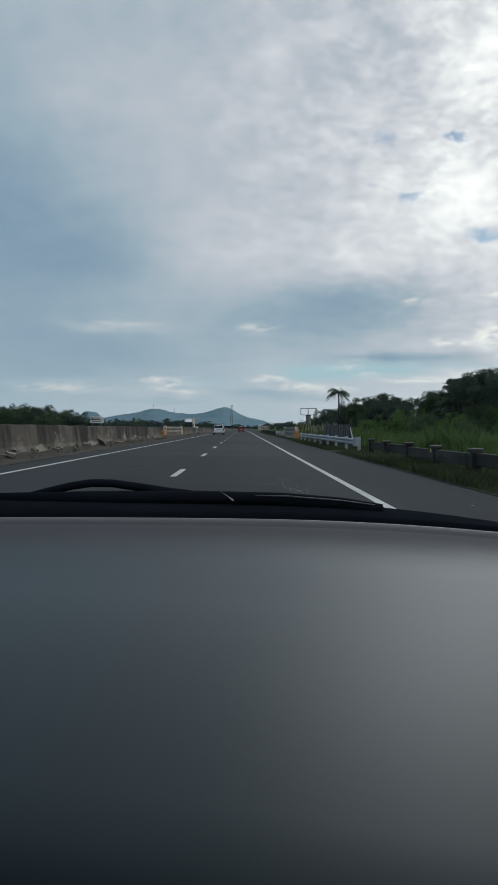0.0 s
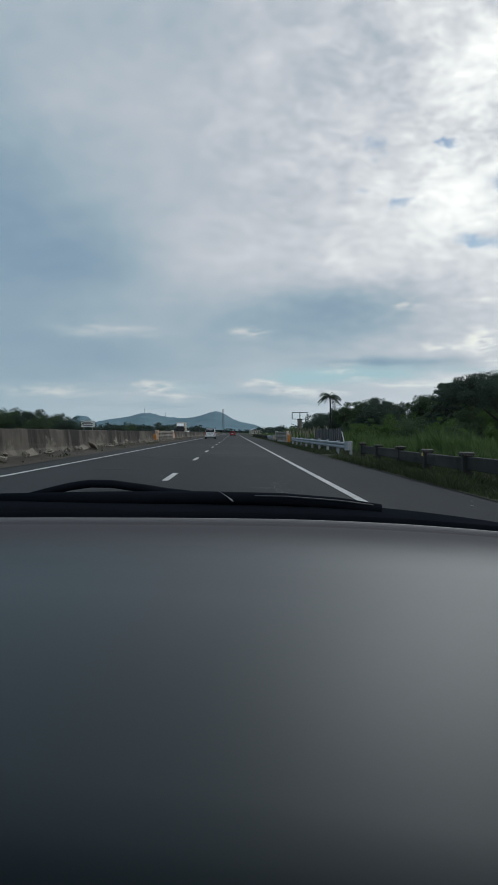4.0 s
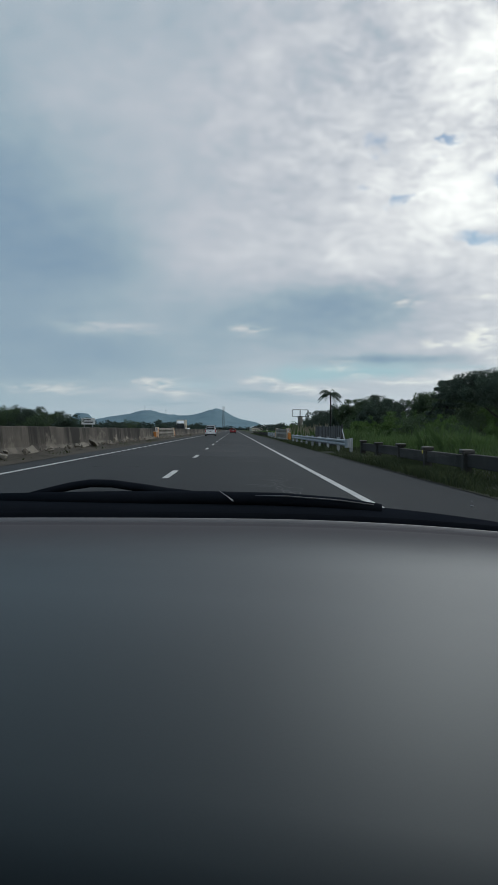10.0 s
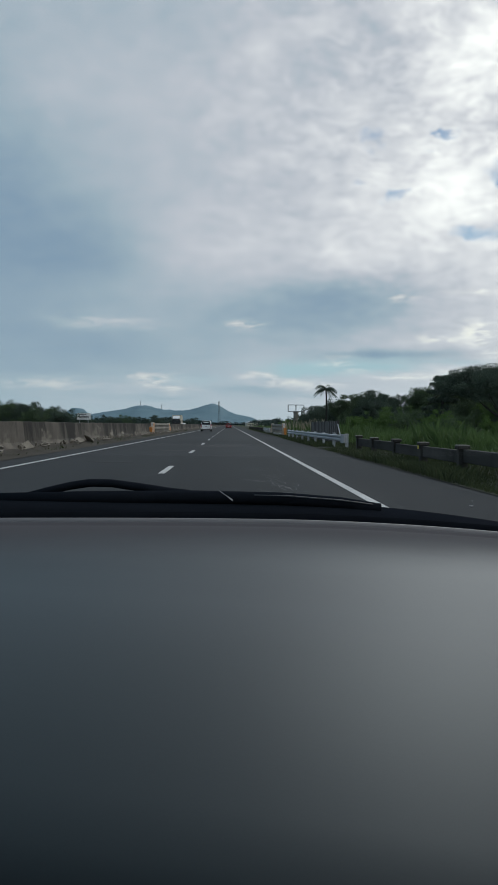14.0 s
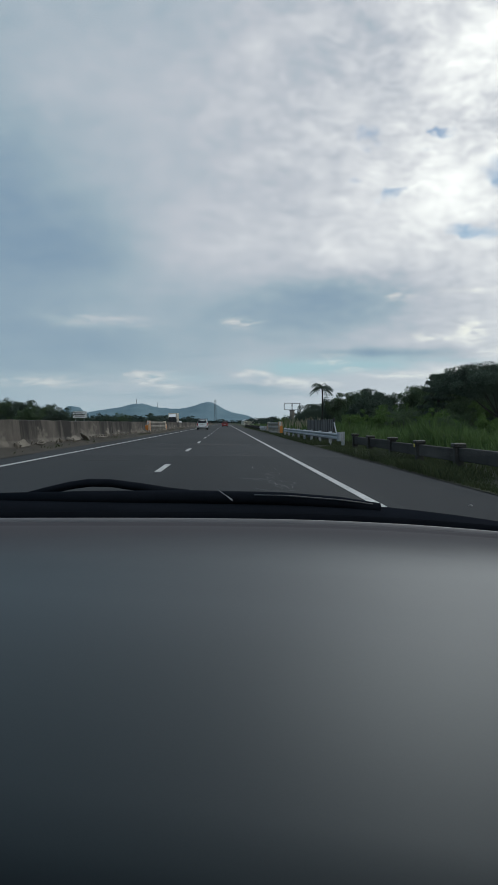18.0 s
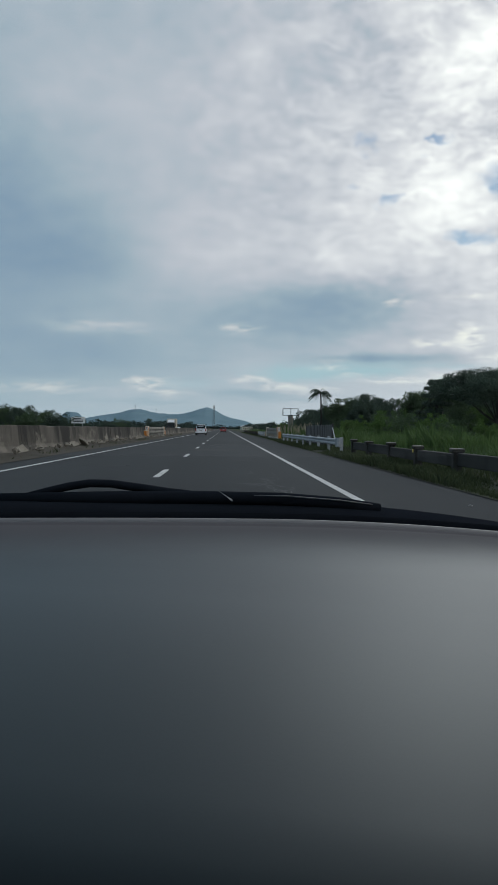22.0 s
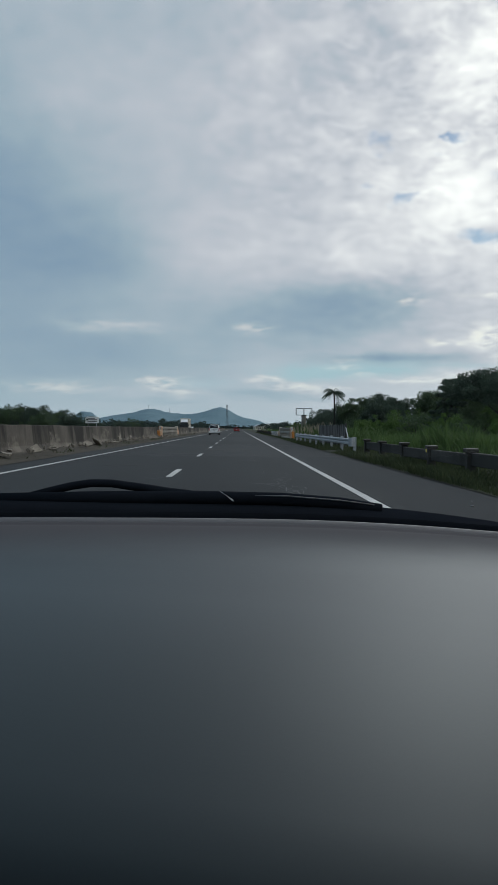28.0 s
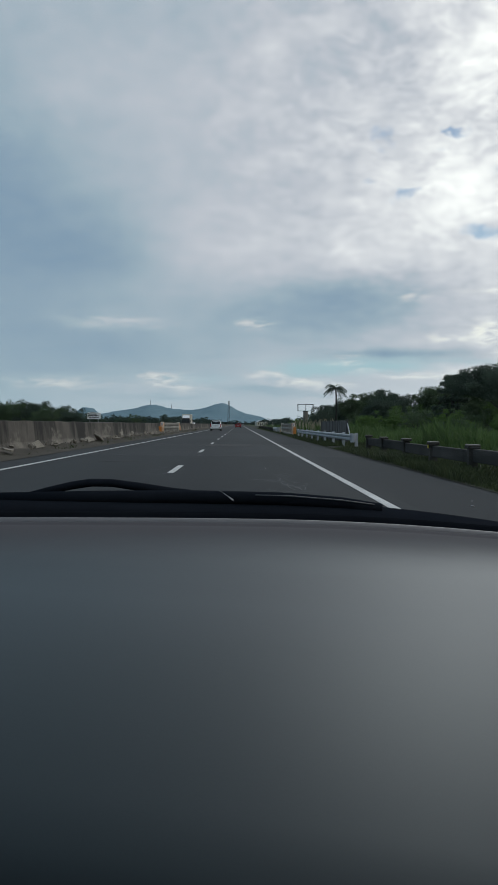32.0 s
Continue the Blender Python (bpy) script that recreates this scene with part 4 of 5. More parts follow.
def far_woods():
    rs = np.random.RandomState(9)
    c = []
    for x0, x1, y0, y1, n, hm in ((-420, -40, 420, 760, 420, 7.5), (45, 520, 380, 760, 560, 8.5), (-60, -10, 560, 1100, 90, 7), (8, 60, 600, 1200, 130, 7), (-900, 900, 900, 1500, 500, 9)):
        for _ in range(n):
            x, y = rs.uniform(x0, x1), rs.uniform(y0, y1)
            if abs(x + 2) < 26 and y < 1150:
                x = math.copysign(26 + abs(x), x)
            h = hm * rs.uniform(0.45, 1.0)
            for _ in range(5):
                c.append((x + rs.normal(0, 2.6), y + rs.normal(0, 2.6), h * rs.uniform(0.2, 0.9)))
    return leaf_cloud("far_woods", WOODS, c, 14, 1.0, 3.0, 9, 0.7)


tagged(new("far_woods", far_woods()), "dark line of distant woods along the horizon", "woods", kind="stuff")


# ---- board fence, sign, billboard frame, mast ----
def board_fence(at):
    t = thing("board_fence", at, "dark weathered board screen with a slanting brace", "fence")
    me = mesh_of("board", box(-0.02, 0.02, -0.17, 0.17, -0.1, 1.42, 0.006), STEEL_DARK)
    for k in range(33):
        piece("board", me, t, (0.02 * (k % 2), 0.42 * k, 0.03 * ((k * 7) % 3)))
    part("rail", box(0.03, 0.09, -0.2, 13.6, 1.0, 1.08, 0.005), STEEL_DARK, t)
    part("brace", tube([(0, -2.2, 0.0), (0, -0.1, 1.40)], 0.035, 6), ZINC, t, "pale slanting brace")
    part("end_post", box(-0.06, 0.06, -0.32, -0.2, -0.1, 1.52, 0.01), STEEL_DARK, t)


board_fence((6.6, 43.0, -0.02))


def road_sign(at):
    t = thing("road_sign", at, "white rectangular sign board on two posts behind the wall", "sign")
    part("board", box(-1.15, 1.15, -0.02, 0.02, 1.9, 3.0, 0.01), WHITE, t)
    for x in (-0.7, 0.7):
        part("post", tube([(x, 0.08, -0.1), (x, 0.08, 2.9)], 0.05, 8), ZINC, t, "grey steel post")
    for k in range(3):
        part("bar", box(-0.8, 0.8 - 0.35 * (k == 2), -0.028, -0.024, 2.15 + 0.26 * k, 2.27 + 0.26 * k), BLACKBAR, t, "dark line of lettering")


road_sign((-24.5, 118, -0.06))


def billboard_frame(at):
    t = thing("billboard_frame", at, "empty steel billboard cage on a thick concrete column", "billboard")
    part("column", tube([(0, 0, -0.2), (0, 0, 3.3), (0, 0, 3.45)], [0.42, 0.42, 0.5], 16), CONCRETE_PALE, t, "round grey concrete column", True)
    part("collar", tube([(0, 0, 3.45), (0, 0, 3.62)], [0.46, 0.46], 16), STEEL_DARK, t)
    x0, x1, y0, y1, z0, z1 = -1.35, 1.35, -0.7, 0.7, 3.6, 4.75
    for a, b in [((x, y, z0), (x, y, z1)) for x in (x0, 0, x1) for y in (y0, y1)] + [((x0, y, z), (x1, y, z)) for y in (y0, y1) for z in (z0, z1)] + [((x, y0, z), (x, y1, z)) for x in (x0, 0, x1) for z in (z0, z1)]:
        part("bar", tube([a, b], 0.035, 6), STEEL_DARK, t)


billboard_frame((11.5, 122, -0.06))


def lattice_mast(at, h):
    t = thing("lattice_mast", at, "tall grey lattice telecom mast far ahead", "mast")
    for sx in (-1, 1):
        for sy in (-1, 1):
            part("leg", tube([(sx * 1.7, sy * 1.7, 0), (sx * 0.7, sy * 0.7, h)], 0.14, 5), STEEL_DARK, t)
    n = 12
    for k in range(n):
        a, b = k / n, (k + 1) / n
        wa, wb = 1.7 - a, 1.7 - b
        bm = bmesh.new()
        for s in (-1, 1):
            tube([(-wa, s * wa, a * h), (wb, s * wb, b * h)], 0.07, 4, bm)
            tube([(wa, s * wa, a * h), (-wb, s * wb, b * h)], 0.07, 4, bm)
            tube([(-wb, s * wb, b * h), (wb, s * wb, b * h)], 0.07, 4, bm)
        part("brace", bm, STEEL_DARK, t)
    for a in (0.3, 2.4, 4.4):
        part("antenna", box(-0.25 + math.cos(a) * 1.2, 0.25 + math.cos(a) * 1.2, math.sin(a) * 1.2 - 0.2, math.sin(a) * 1.2 + 0.2, h - 3, h - 0.4, 0.05), WHITE, t)


lattice_mast((-14.0, 900, -0.06), 31)


def hill_mast(at, h):
    t = thing("hill_mast", at, "thin grey radio mast on the forested hill top", "mast", "hill masts")
    part("pole", tube([(0, 0, 0), (0, 0, h)], [0.9, 0.5], 5), STEEL_DARK, t)
    part("crossbar", box(-2.2, 2.2, -0.4, 0.4, h * 0.78, h * 0.84, 0.05), STEEL_DARK, t)


hill_mast((-382, 3000, 74), 27)
hill_mast((-292, 2995, 58), 28)


def farm_house(at, w, d, h, turn):
    """A small plastered house with a pitched sheet roof."""
    t = thing("farm_house", at, "small pale house with a grey sheet roof beyond the field", "house", "houses by the field", turn=turn)
    part("wall", box(-w / 2, w / 2, -d / 2, d / 2, -0.1, h, 0.02), CREAM, t, "pale plastered walls")
    rise = h + 0.28 * w
    part("roof", loft([[(-w / 2 - 0.4, y, h - 0.1), (0, y, rise), (w / 2 + 0.4, y, h - 0.1), (w / 2 + 0.4, y, h), (0, y, rise + 0.12), (-w / 2 - 0.4, y, h)] for y in (-d / 2 - 0.4, d / 2 + 0.4)]), ZINC, t, "grey sheet roof")
    for x in (-w * 0.28, w * 0.28):
        wn = part("window", box(x - 0.5, x + 0.5, -d / 2 - 0.03, -d / 2 + 0.02, 1.0, 2.1, 0.01), CAR_GLASS, t, "dark window")
        part("sill", box(x - 0.6, x + 0.6, -d / 2 - 0.1, -d / 2 - 0.02, 0.92, 1.0, 0.01), CONCRETE_PALE, wn)
    part("door", box(-0.45, 0.45, -d / 2 - 0.03, -d / 2 + 0.02, 0.0, 2.05, 0.01), STEEL_DARK, t, "dark door")


farm_house((17.0, 600, -0.06), 6.0, 8.0, 2.8, 12)
farm_house((27.0, 640, -0.06), 7.5, 8.0, 3.0, -8)

# ---- vehicles ----
def body_ring(y, w, zb, zbelt, wr, zr):
    """One cross-section of a car body, from the sill over the roof to the other sill."""
    half = [(w * 0.90, zb), (w * 0.985, zb + 0.10), (w, (zb + zbelt) / 2), (w * 0.985, zbelt - 0.06), (w * 0.95, zbelt)]
    top = [(wr + (w * 0.95 - wr) * 0.45, zbelt + (zr - zbelt) * 0.55), (wr, zr - 0.05 * (zr > zbelt + 0.06)), (wr * 0.8, zr), (wr * 0.3, zr + 0.012)]
    side = half + top
    return [(x, y, z) for x, z in side] + [(-x, y, z) for x, z in reversed(side)]


def quad_slab(corners, out, thick=0.012):
    """A thin closed pane on four or more corners, raised along out."""
    bm = bmesh.new()
    o = Vector(out).normalized()
    a = [bm.verts.new(Vector(c) + o * thick) for c in corners]
    b = [bm.verts.new(Vector(c) - o * thick) for c in corners]
    bm.faces.new(a), bm.faces.new(b)
    n = len(corners)
    for k in range(n):
        bm.faces.new((a[k], a[(k + 1) % n], b[(k + 1) % n], b[k]))
    return bm


def road_car(name, at, paint, label, L=4.8, W=1.82, H=1.80, rear_rake=0.25, high=1.0):
    """A tall estate or hatchback seen from behind; its rear end is at y = 0, its nose at y = L."""
    t = thing(name, at, label, "car", "cars on the road")
    w, zb, belt = W / 2, 0.34 * high, 1.08 * high
    wr = w * 0.72
    st = [(0.03, w * 0.86, zb + 0.18, belt - 0.22, w * 0.80, belt - 0.20), (0.10, w * 0.96, zb + 0.10, belt, w * 0.84, belt + 0.02), (0.12 + rear_rake * 0.5, w, zb, belt, wr * 1.06, belt + (H - belt) * 0.62),
          (0.14 + rear_rake, w, zb, belt, wr, H - 0.03), (0.9, w, zb, belt, wr, H), (1.9, w, zb, belt - 0.02, wr, H - 0.01), (2.7, w, zb, belt - 0.03, wr * 0.98, H - 0.07),
          (3.05, w, zb, belt - 0.03, wr * 0.99, H - 0.26), (3.62, w, zb, belt - 0.04, w * 0.88, belt + 0.03), (L - 0.5, w * 0.97, zb, belt - 0.12, w * 0.8, belt - 0.08), (L - 0.08, w * 0.86, zb + 0.06, belt - 0.3, w * 0.66, belt - 0.26)]
    part("body", loft([body_ring(*s) for s in st]), paint, t, "", True)
    # rear window with spoiler
    y0, y1 = 0.095, 0.12 + rear_rake
    rw = part("rear_window", quad_slab([(-w * 0.80, y0 - 0.02, belt + 0.05), (w * 0.80, y0 - 0.02, belt + 0.05), (wr * 0.98, y1 - 0.03, H - 0.10), (-wr * 0.98, y1 - 0.03, H - 0.10)], (0, -1, 0.4)), CAR_GLASS, t, "dark tinted rear window")
    part("wiper", tube([(0, 0.055, belt + 0.1), (0.35, 0.085, belt + 0.2)], 0.012, 5), CAR_DARK, rw)
    part("spoiler", box(-wr * 0.96, wr * 0.96, y1 - 0.16, y1 + 0.2, H - 0.055, H + 0.0, 0.02), paint, t)
    for s in (-1, 1):
        part("tail_lamp", quad_slab([(s * w * 0.80, 0.035, belt - 0.42), (s * w * 0.97, 0.06, belt - 0.40), (s * w * 1.0, 0.13, belt + 0.10), (s * w * 0.82, 0.04, belt + 0.10)], (0, -1, 0), 0.03), TAIL, t, "red tail lamp")
        for a, b in ((0.75, 1.75), (1.82, 2.75)):
            part("side_window", quad_slab([(s * w * 0.955, a - 0.1 * (a < 1), belt + 0.04), (s * w * 0.95, b + 0.35 * (b > 2), belt + 0.03), (s * (wr * 1.04), b - 0.1, H - 0.13), (s * (wr * 1.04), a + 0.1, H - 0.13)], (s, 0, 0.5), 0.016), CAR_GLASS, t, "dark tinted side window")
        part("roof_rail", tube([(s * wr * 0.92, 0.6, H + 0.01), (s * wr * 0.92, 0.75, H + 0.05), (s * wr * 0.92, 2.2, H + 0.05), (s * wr * 0.92, 2.35, H - 0.01)], 0.016, 6), CHROME, t)
        mr = part("mirror", box(s * (w + 0.02), s * (w + 0.22), 2.92, 3.04, belt + 0.02, belt + 0.18, 0.03), CAR_DARK if paint is CAR_WHITE else paint, t, "dark door mirror")
        part("mirror_arm", box(s * (w - 0.05), s * (w + 0.05), 2.95, 3.02, belt + 0.0, belt + 0.05, 0.01), CAR_DARK, mr)
        part("door_handle", box(s * (w - 0.01), s * (w + 0.02), 1.5, 1.68, belt - 0.14, belt - 0.11, 0.006), CHROME, t)
        part("headlamp", box(s * w * 0.55, s * w * 0.86, L - 0.22, L - 0.07, belt - 0.36, belt - 0.26, 0.02), HEADLAMP, t, "clear headlamp")
        part("reflector", box(s * w * 0.55, s * w * 0.8, -0.035, -0.02, zb + 0.19, zb + 0.23, 0.003), TAIL, t, "red bumper reflector")
        for y in (0.95, L - 0.95):
            part("wheel_arch", tube([(s * (w - 0.16), y, 0.36), (s * (w + 0.004), y, 0.36)], 0.43, 18), CAR_DARK, t)
            disc_wheel(s * (w - 0.11), y, 0.36, 0.36, 0.24, t)
    part("bumper", box(-w * 0.97, w * 0.97, -0.03, 0.3, zb + 0.05, zb + 0.32, 0.05), paint, t)
    part("lower_bumper", box(-w * 0.8, w * 0.8, -0.02, 0.3, zb - 0.08, zb + 0.05, 0.02), CAR_DARK, t, "dark lower bumper")
    part("underbody", box(-w * 0.86, w * 0.86, 0.25, L - 0.3, zb - 0.08, zb + 0.02, 0.02), CAR_DARK, t)
    trim = part("tailgate_trim", box(-w * 0.5, w * 0.5, 0.0, 0.06, belt - 0.16, belt - 0.12, 0.006), CHROME, t, "bright trim strip")
    plate = part("number_plate", box(-0.24, 0.24, 0.005, 0.03, belt - 0.33, belt - 0.19, 0.004), WHITE, t, "white number plate")
    part("bar", box(-0.17, 0.17, -0.001, 0.003, belt - 0.285, belt - 0.235), BLACKBAR, plate)
    part("antenna", tube([(0, 0.7, H), (0, 0.6, H + 0.10)], [0.03, 0.01], 6), CAR_DARK, t)
    return t


road_car("white_suv", (-3.95, 116.0, 0.0), CAR_WHITE, "white seven-seat sport utility car driving ahead in the inner lane")
road_car("red_car", (-0.4, 205.0, 0.0), CAR_RED, "small red hatchback far ahead on the road", 4.0, 1.70, 1.52, 0.2, 0.92)
silver = road_car("white_car", (0, 0, 0), CAR_WHITE, "white car on the opposite carriageway", 4.3, 1.72, 1.5, 0.3, 0.92)
silver.matrix_basis = pose(-13.5, 205, 0, 0, 0, 180)


def box_truck(at):
    """An oncoming box truck; its cab is towards -y."""
    t = thing("box_truck", at, "white box truck on the opposite carriageway behind the wall", "truck")
    part("cargo_box", box(-1.2, 1.2, 1.9, 8.4, 1.05, 3.75, 0.04), CREAM, t, "cream ribbed cargo box")
    for k in range(9):
        for s in (-1, 1):
            part("rib", box(s * 1.2, s * 1.22, 2.2 + 0.72 * k, 2.25 + 0.72 * k, 1.1, 3.7), CREAM, t)
    cab = [(-1.1, 0.7), (-1.1, 1.7), (-0.98, 2.55), (-0.8, 2.72), (0.8, 2.72), (0.98, 2.55), (1.1, 1.7), (1.1, 0.7)]
    part("cab", sweep(cab, [0.0, 0.15, 1.7]), CAR_DARK, t, "dark painted cab")
    part("wind_deflector", loft([[(-0.9, 0.35, 2.72), (0.9, 0.35, 2.72), (0.9, 0.4, 2.76), (-0.9, 0.4, 2.76)], [(-0.95, 1.6, 2.72), (0.95, 1.6, 2.72), (0.9, 1.6, 3.5), (-0.9, 1.6, 3.5)]]), CAR_WHITE, t)
    part("windscreen", quad_slab([(-0.98, -0.005, 1.55), (0.98, -0.005, 1.55), (0.88, -0.005, 2.45), (-0.88, -0.005, 2.45)], (0, -1, 0)), CAR_GLASS, t, "dark windscreen")
    part("grille", box(-0.7, 0.7, -0.03, 0.02, 0.95, 1.35, 0.02), CAR_DARK, t)
    part("bumper", box(-1.12, 1.12, -0.12, 0.25, 0.45, 0.78, 0.04), CAR_WHITE, t)
    part("chassis", box(-0.45, 0.45, 0.3, 8.2, 0.62, 1.05, 0.02), CAR_DARK, t)
    for s in (-1, 1):
        part("headlamp", box(s * 0.72, s * 1.02, -0.04, 0.02, 0.92, 1.15, 0.02), HEADLAMP, t, "clear headlamp")
        part("side_window", quad_slab([(s * 1.09, 0.3, 1.6), (s * 1.09, 1.35, 1.6), (s * 1.0, 1.3, 2.4), (s * 1.0, 0.45, 2.4)], (s, 0, 0), 0.02), CAR_GLASS, t)
        part("mirror", box(s * 1.2, s * 1.38, -0.1, 0.0, 1.6, 2.2, 0.02), CAR_DARK, t)
        for y in (0.8, 5.9, 7.0):
            disc_wheel(s * 0.98, y, 0.48, 0.48, 0.28, t)
    return t


box_truck((-14.6, 190, 0.0))

# ---- the car that carries the camera ----
MID = -0.26                           # the car's centre line
own = thing("passenger_car", (0, 0, 0), "car interior with a dark grey dashboard below the windscreen", "car")


def dash_surface():
    """The long dashboard top: level, sagging a little towards the sides, rounded down at the rear."""
    rings = []
    for y, z in ((0.1, 0.8537), (0.14, 0.8990), (0.18, 0.9442), (0.22, 0.9828), (0.25, 0.9958), (0.28, 1.0024), (0.31, 1.0082), (0.34, 1.0133), (0.37, 1.0177), (0.4, 1.0215), (0.43, 1.0247), (0.46, 1.0274), (0.5, 1.0302), (0.54, 1.0325), (0.58, 1.0368), (0.62, 1.0398), (0.66, 1.0415), (0.7, 1.0424), (0.74, 1.0424), (0.78, 1.0414), (0.82, 1.0392), (0.86, 1.0352), (0.885, 1.0318), (0.902, 1.0294), (0.91, 1.0302), (0.92, 1.0310), (0.929, 1.0295), (0.936, 1.0250), (0.94, 1.0180)):
        row = []
        for i in range(41):
            x = MID - 0.76 + 1.52 * i / 40
            row.append((x, y - 0.06 * ((x - MID) / 0.76) ** 2 * (y > 0.8) - 0.26 * max(-0.2, min(0.2, x)) * max(0.0, min(1.0, (0.80 - y) / 0.3)), z - 0.050 * max(0.0, x - 0.02) ** 2 * 2.2 - 0.010 * max(0.0, -x) ** 2))
        rings.append(row)
    return loft(rings, closed=False, caps=False)


part("dashboard", dash_surface(), DASH, own, "dark grey grained vinyl dashboard top", True)


def strip(y, dy, rise, height):
    """A bar across the car that follows the dashboard's far edge."""
    rings = []
    for i in range(41):
        x = MID - 0.76 + 1.52 * i / 40
        yy = y - 0.06 * ((x - MID) / 0.76) ** 2
        z = 1.0312 - 0.11 * max(0.0, x - 0.02) ** 2 - 0.010 * max(0.0, -x) ** 2 + rise
        rings.append([(x, yy, z - height), (x, yy, z - height * 0.3), (x, yy + dy * 0.3, z), (x, yy + dy * 0.7, z), (x, yy + dy, z - height * 0.3), (x, yy + dy, z - height)])
    return loft(rings)


part("defroster_strip", strip(0.946, 0.013, 0.0012, 0.02), DASH_LIP, own, "thin edge strip in a painted highlight tone", True)
part("windscreen_seal", strip(0.962, 0.05, 0.004, 0.05), SEAL_BLACK, own, "black windscreen seal", True)


def cowl():
    rings = []
    for i in range(41):
        x = MID - 0.76 + 1.52 * i / 40
        z = 1.0500 - 0.0155 * (x + 0.37) - 0.165 * max(0.0, x - 0.03) ** 2
        yy = 1.12 - 0.06 * ((x - MID) / 0.76) ** 2
        rings.append([(x, yy - 0.11, z - 0.07), (x, yy - 0.10, z - 0.012), (x, yy - 0.02, z), (x, yy + 0.05, z - 0.008), (x, yy + 0.06, z - 0.07)])
    return loft(rings)


part("cowl_panel", cowl(), WIPER_BLACK, own, "black plastic cowl at the foot of the windscreen", True)
arm = part("wiper_arm", tube([(-0.335, 1.085, 1.044), (-0.290, 1.082, 1.0555), (-0.252, 1.08, 1.0645), (-0.222, 1.08, 1.0690), (-0.19, 1.08, 1.0686), (-0.14, 1.078, 1.0620), (-0.10, 1.074, 1.0550), (-0.07, 1.071, 1.0515), (-0.055, 1.07, 1.047), (0.02, 1.066, 1.045)], [0.005, 0.006, 0.0062, 0.0062, 0.0062, 0.0066, 0.0078, 0.0085, 0.006, 0.005], 8), WIPER_BLACK, own, "black bent wiper arm", True)
blade = part("wiper_blade", tube([(-0.36, 1.07, 1.044), (-0.20, 1.068, 1.047), (-0.06, 1.066, 1.0490), (0.07, 1.062, 1.0475), (0.16, 1.06, 1.0415), (0.2225, 1.058, 1.0335)], [0.010, 0.011, 0.0105, 0.010, 0.0095, 0.008], 8), WIPER_BLACK, own, "black wiper blade lying along the cowl", True)
part("blade_edge", tube([(0.03, 1.05, 1.0545), (0.08, 1.05, 1.0535), (0.16, 1.05, 1.0475), (0.21, 1.05, 1.0412)], [0.0006, 0.0009, 0.0009, 0.0006], 5), DASH_LIP, blade, "thin grey spine of the wiper blade", True)


def screen_pane():
    rings = []
    for j in range(7):
        s = j / 6
        row = []
        for i in range(17):
            x = MID + (-0.72 + 1.44 * i / 16) * (1 - 0.14 * s)
            bow = 0.06 * ((x - MID) / 0.76) ** 2
            row.append((x, 1.055 - bow - 0.63 * s, 1.022 + 0.43 * s + 0.015 * math.sin(math.pi * s)))
        rings.append(row)
    return loft(rings, closed=False, caps=False)


pane = part("windscreen", screen_pane(), PANE, own, "clear raked windscreen", True)
pane.visible_shadow = False
chip = part("glass_chip", tube([(-0.0225, 1.046, 1.0605), (-0.011, 1.044, 1.053), (-0.0045, 1.043, 1.0478), (-0.0025, 1.043, 1.0465)], [0.0002, 0.0005, 0.0016, 0.0008], 6), CHIP, pane, "small pale chip in the glass", True)

part("glass_chip", tube([(0.331, 0.978, 1.0475), (0.334, 0.977, 1.0480), (0.337, 0.977, 1.0475)], [0.0005, 0.0012, 0.0005], 6), CHIP, pane, "tiny pale chip in the glass", True)

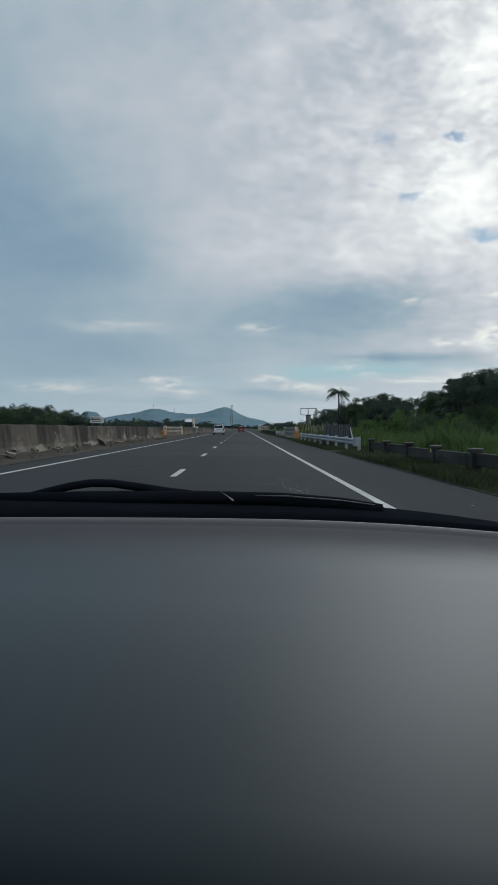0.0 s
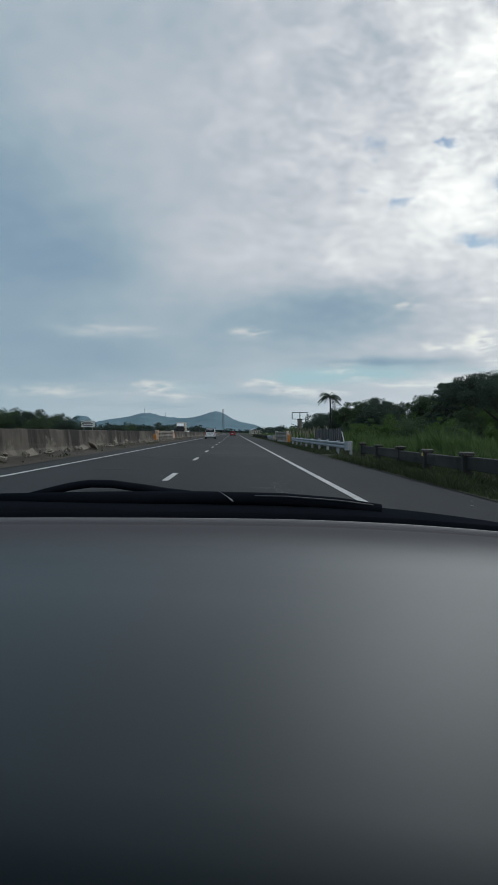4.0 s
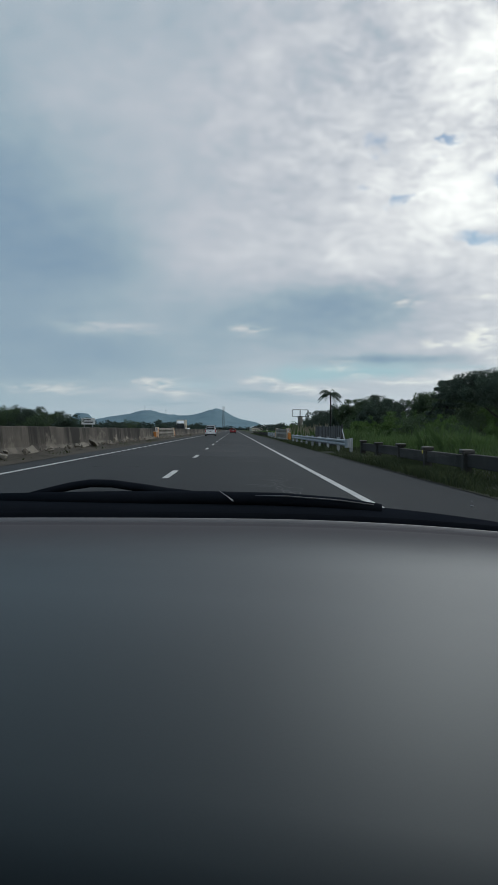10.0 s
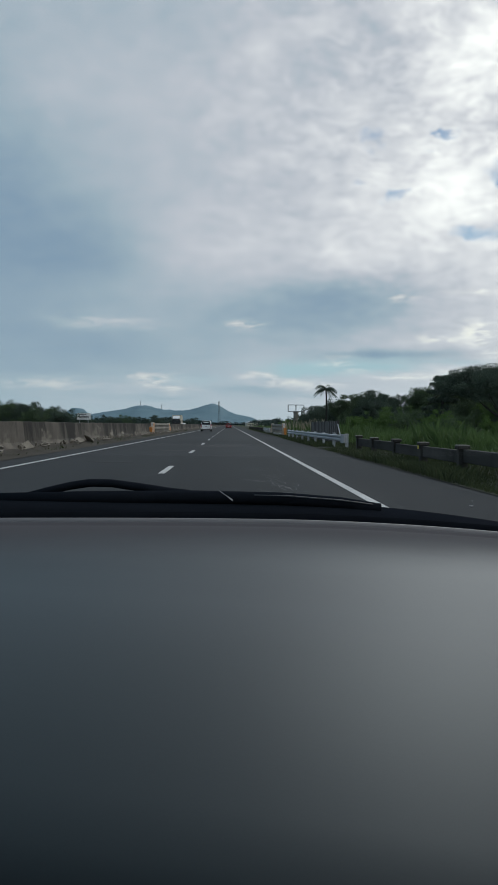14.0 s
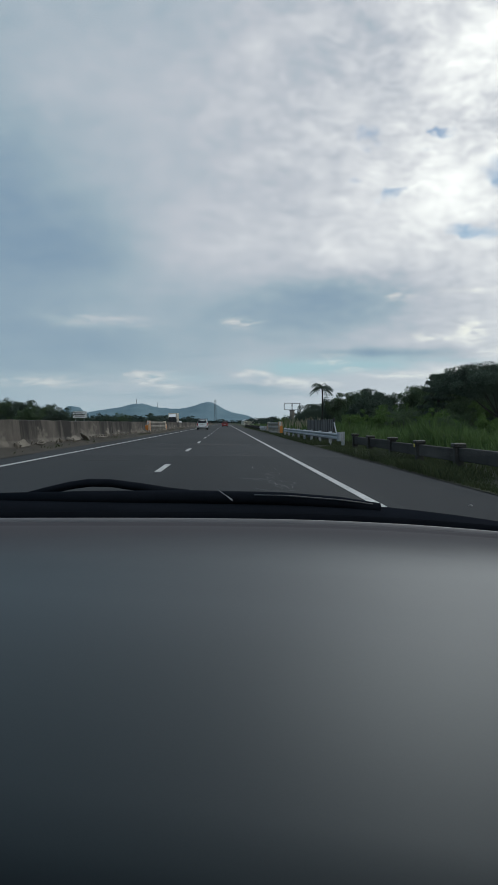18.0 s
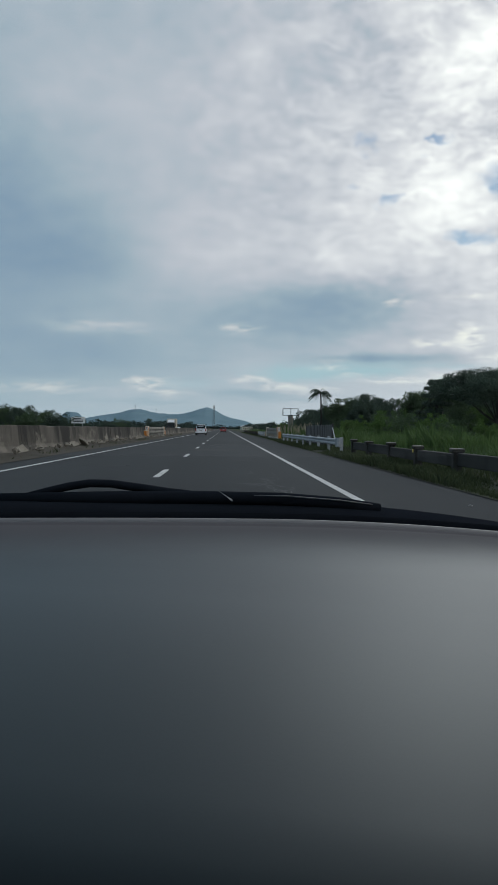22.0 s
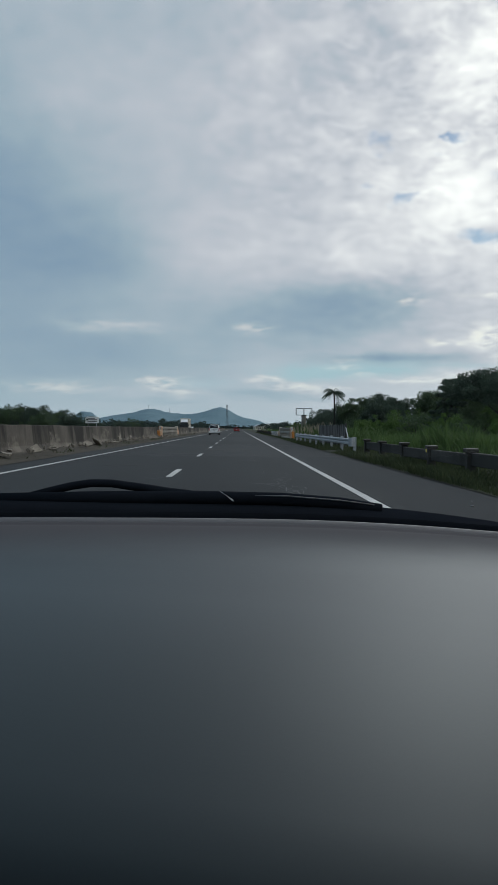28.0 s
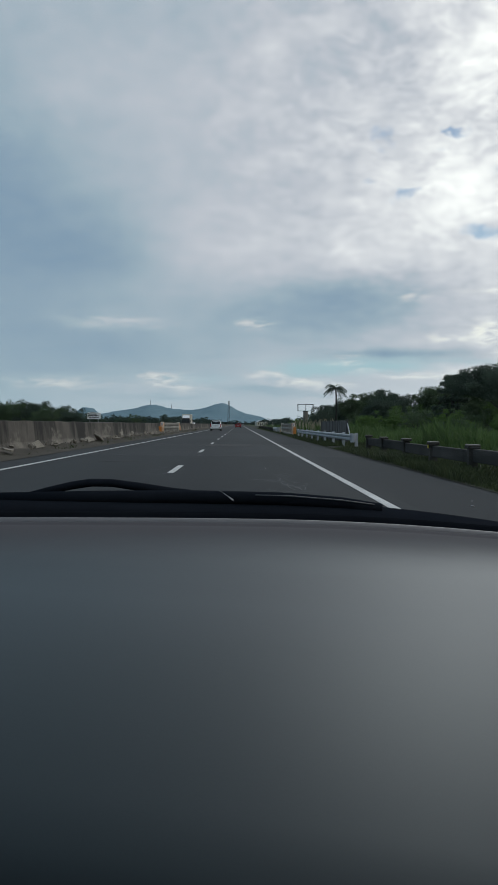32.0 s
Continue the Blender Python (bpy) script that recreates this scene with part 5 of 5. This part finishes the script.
# shell of the car round and behind the viewer, who sits on the right-hand seat
part("roof", box(MID - 0.62, MID + 0.62, -1.9, 0.43, 1.462, 1.50, 0.015), LINER, own, "grey fabric roof lining")
for s in (-1, 1):
    part("a_pillar", tube([(MID + s * 0.74, 0.95, 1.0), (MID + s * 0.60, 0.43, 1.45)], 0.04, 8), LINER, own, "grey windscreen pillar", True)
    part("b_pillar", tube([(MID + s * 0.74, -0.75, 0.9), (MID + s * 0.62, -0.75, 1.47)], 0.05, 8), LINER, own, "grey door pillar", True)
    part("roof_edge", tube([(MID + s * 0.62, 0.43, 1.46), (MID + s * 0.63, -0.75, 1.47), (MID + s * 0.61, -1.9, 1.45)], 0.035, 8), LINER, own, "", True)
    part("door_panel", box(MID + s * 0.74, MID + s * 0.82, -1.9, 0.95, 0.32, 0.985, 0.02), TRIM_DARK, own, "dark door panel")
    for y in (-1.25, 1.55):
        disc_wheel(MID + s * 0.72, y, 0.31, 0.31, 0.2, own)
part("seat_back", box(MID - 0.72, MID + 0.72, -0.95, -0.72, 0.4, 1.34, 0.06), TRIM_DARK, own, "dark cloth seats behind the viewer")
part("rear_panel", box(MID - 0.74, MID + 0.74, -1.95, -1.88, 0.32, 1.46, 0.02), TRIM_DARK, own)
part("floor_pan", box(MID - 0.74, MID + 0.74, -1.9, 1.0, 0.26, 0.32, 0.01), TRIM_DARK, own)
part("bulkhead", box(MID - 0.74, MID + 0.74, 1.0, 1.06, 0.3, 0.955, 0.01), TRIM_DARK, own)
hood = []
for y, w, z, zl in ((1.20, 0.72, 0.93, 0.45), (1.5, 0.73, 0.905, 0.40), (1.8, 0.72, 0.855, 0.36), (2.05, 0.68, 0.77, 0.34), (2.16, 0.60, 0.66, 0.36)):
    hood.append([(MID - w * 0.86, y, z), (MID - w * 0.45, y, z + 0.022), (MID, y, z + 0.028), (MID + w * 0.45, y, z + 0.022), (MID + w * 0.86, y, z), (MID + w, y, z - 0.10), (MID + w, y, zl), (MID - w, y, zl), (MID - w, y, z - 0.10)])
part("bonnet", loft(hood), CAR_WHITE, own, "plain bonnet sloping below the view", True)
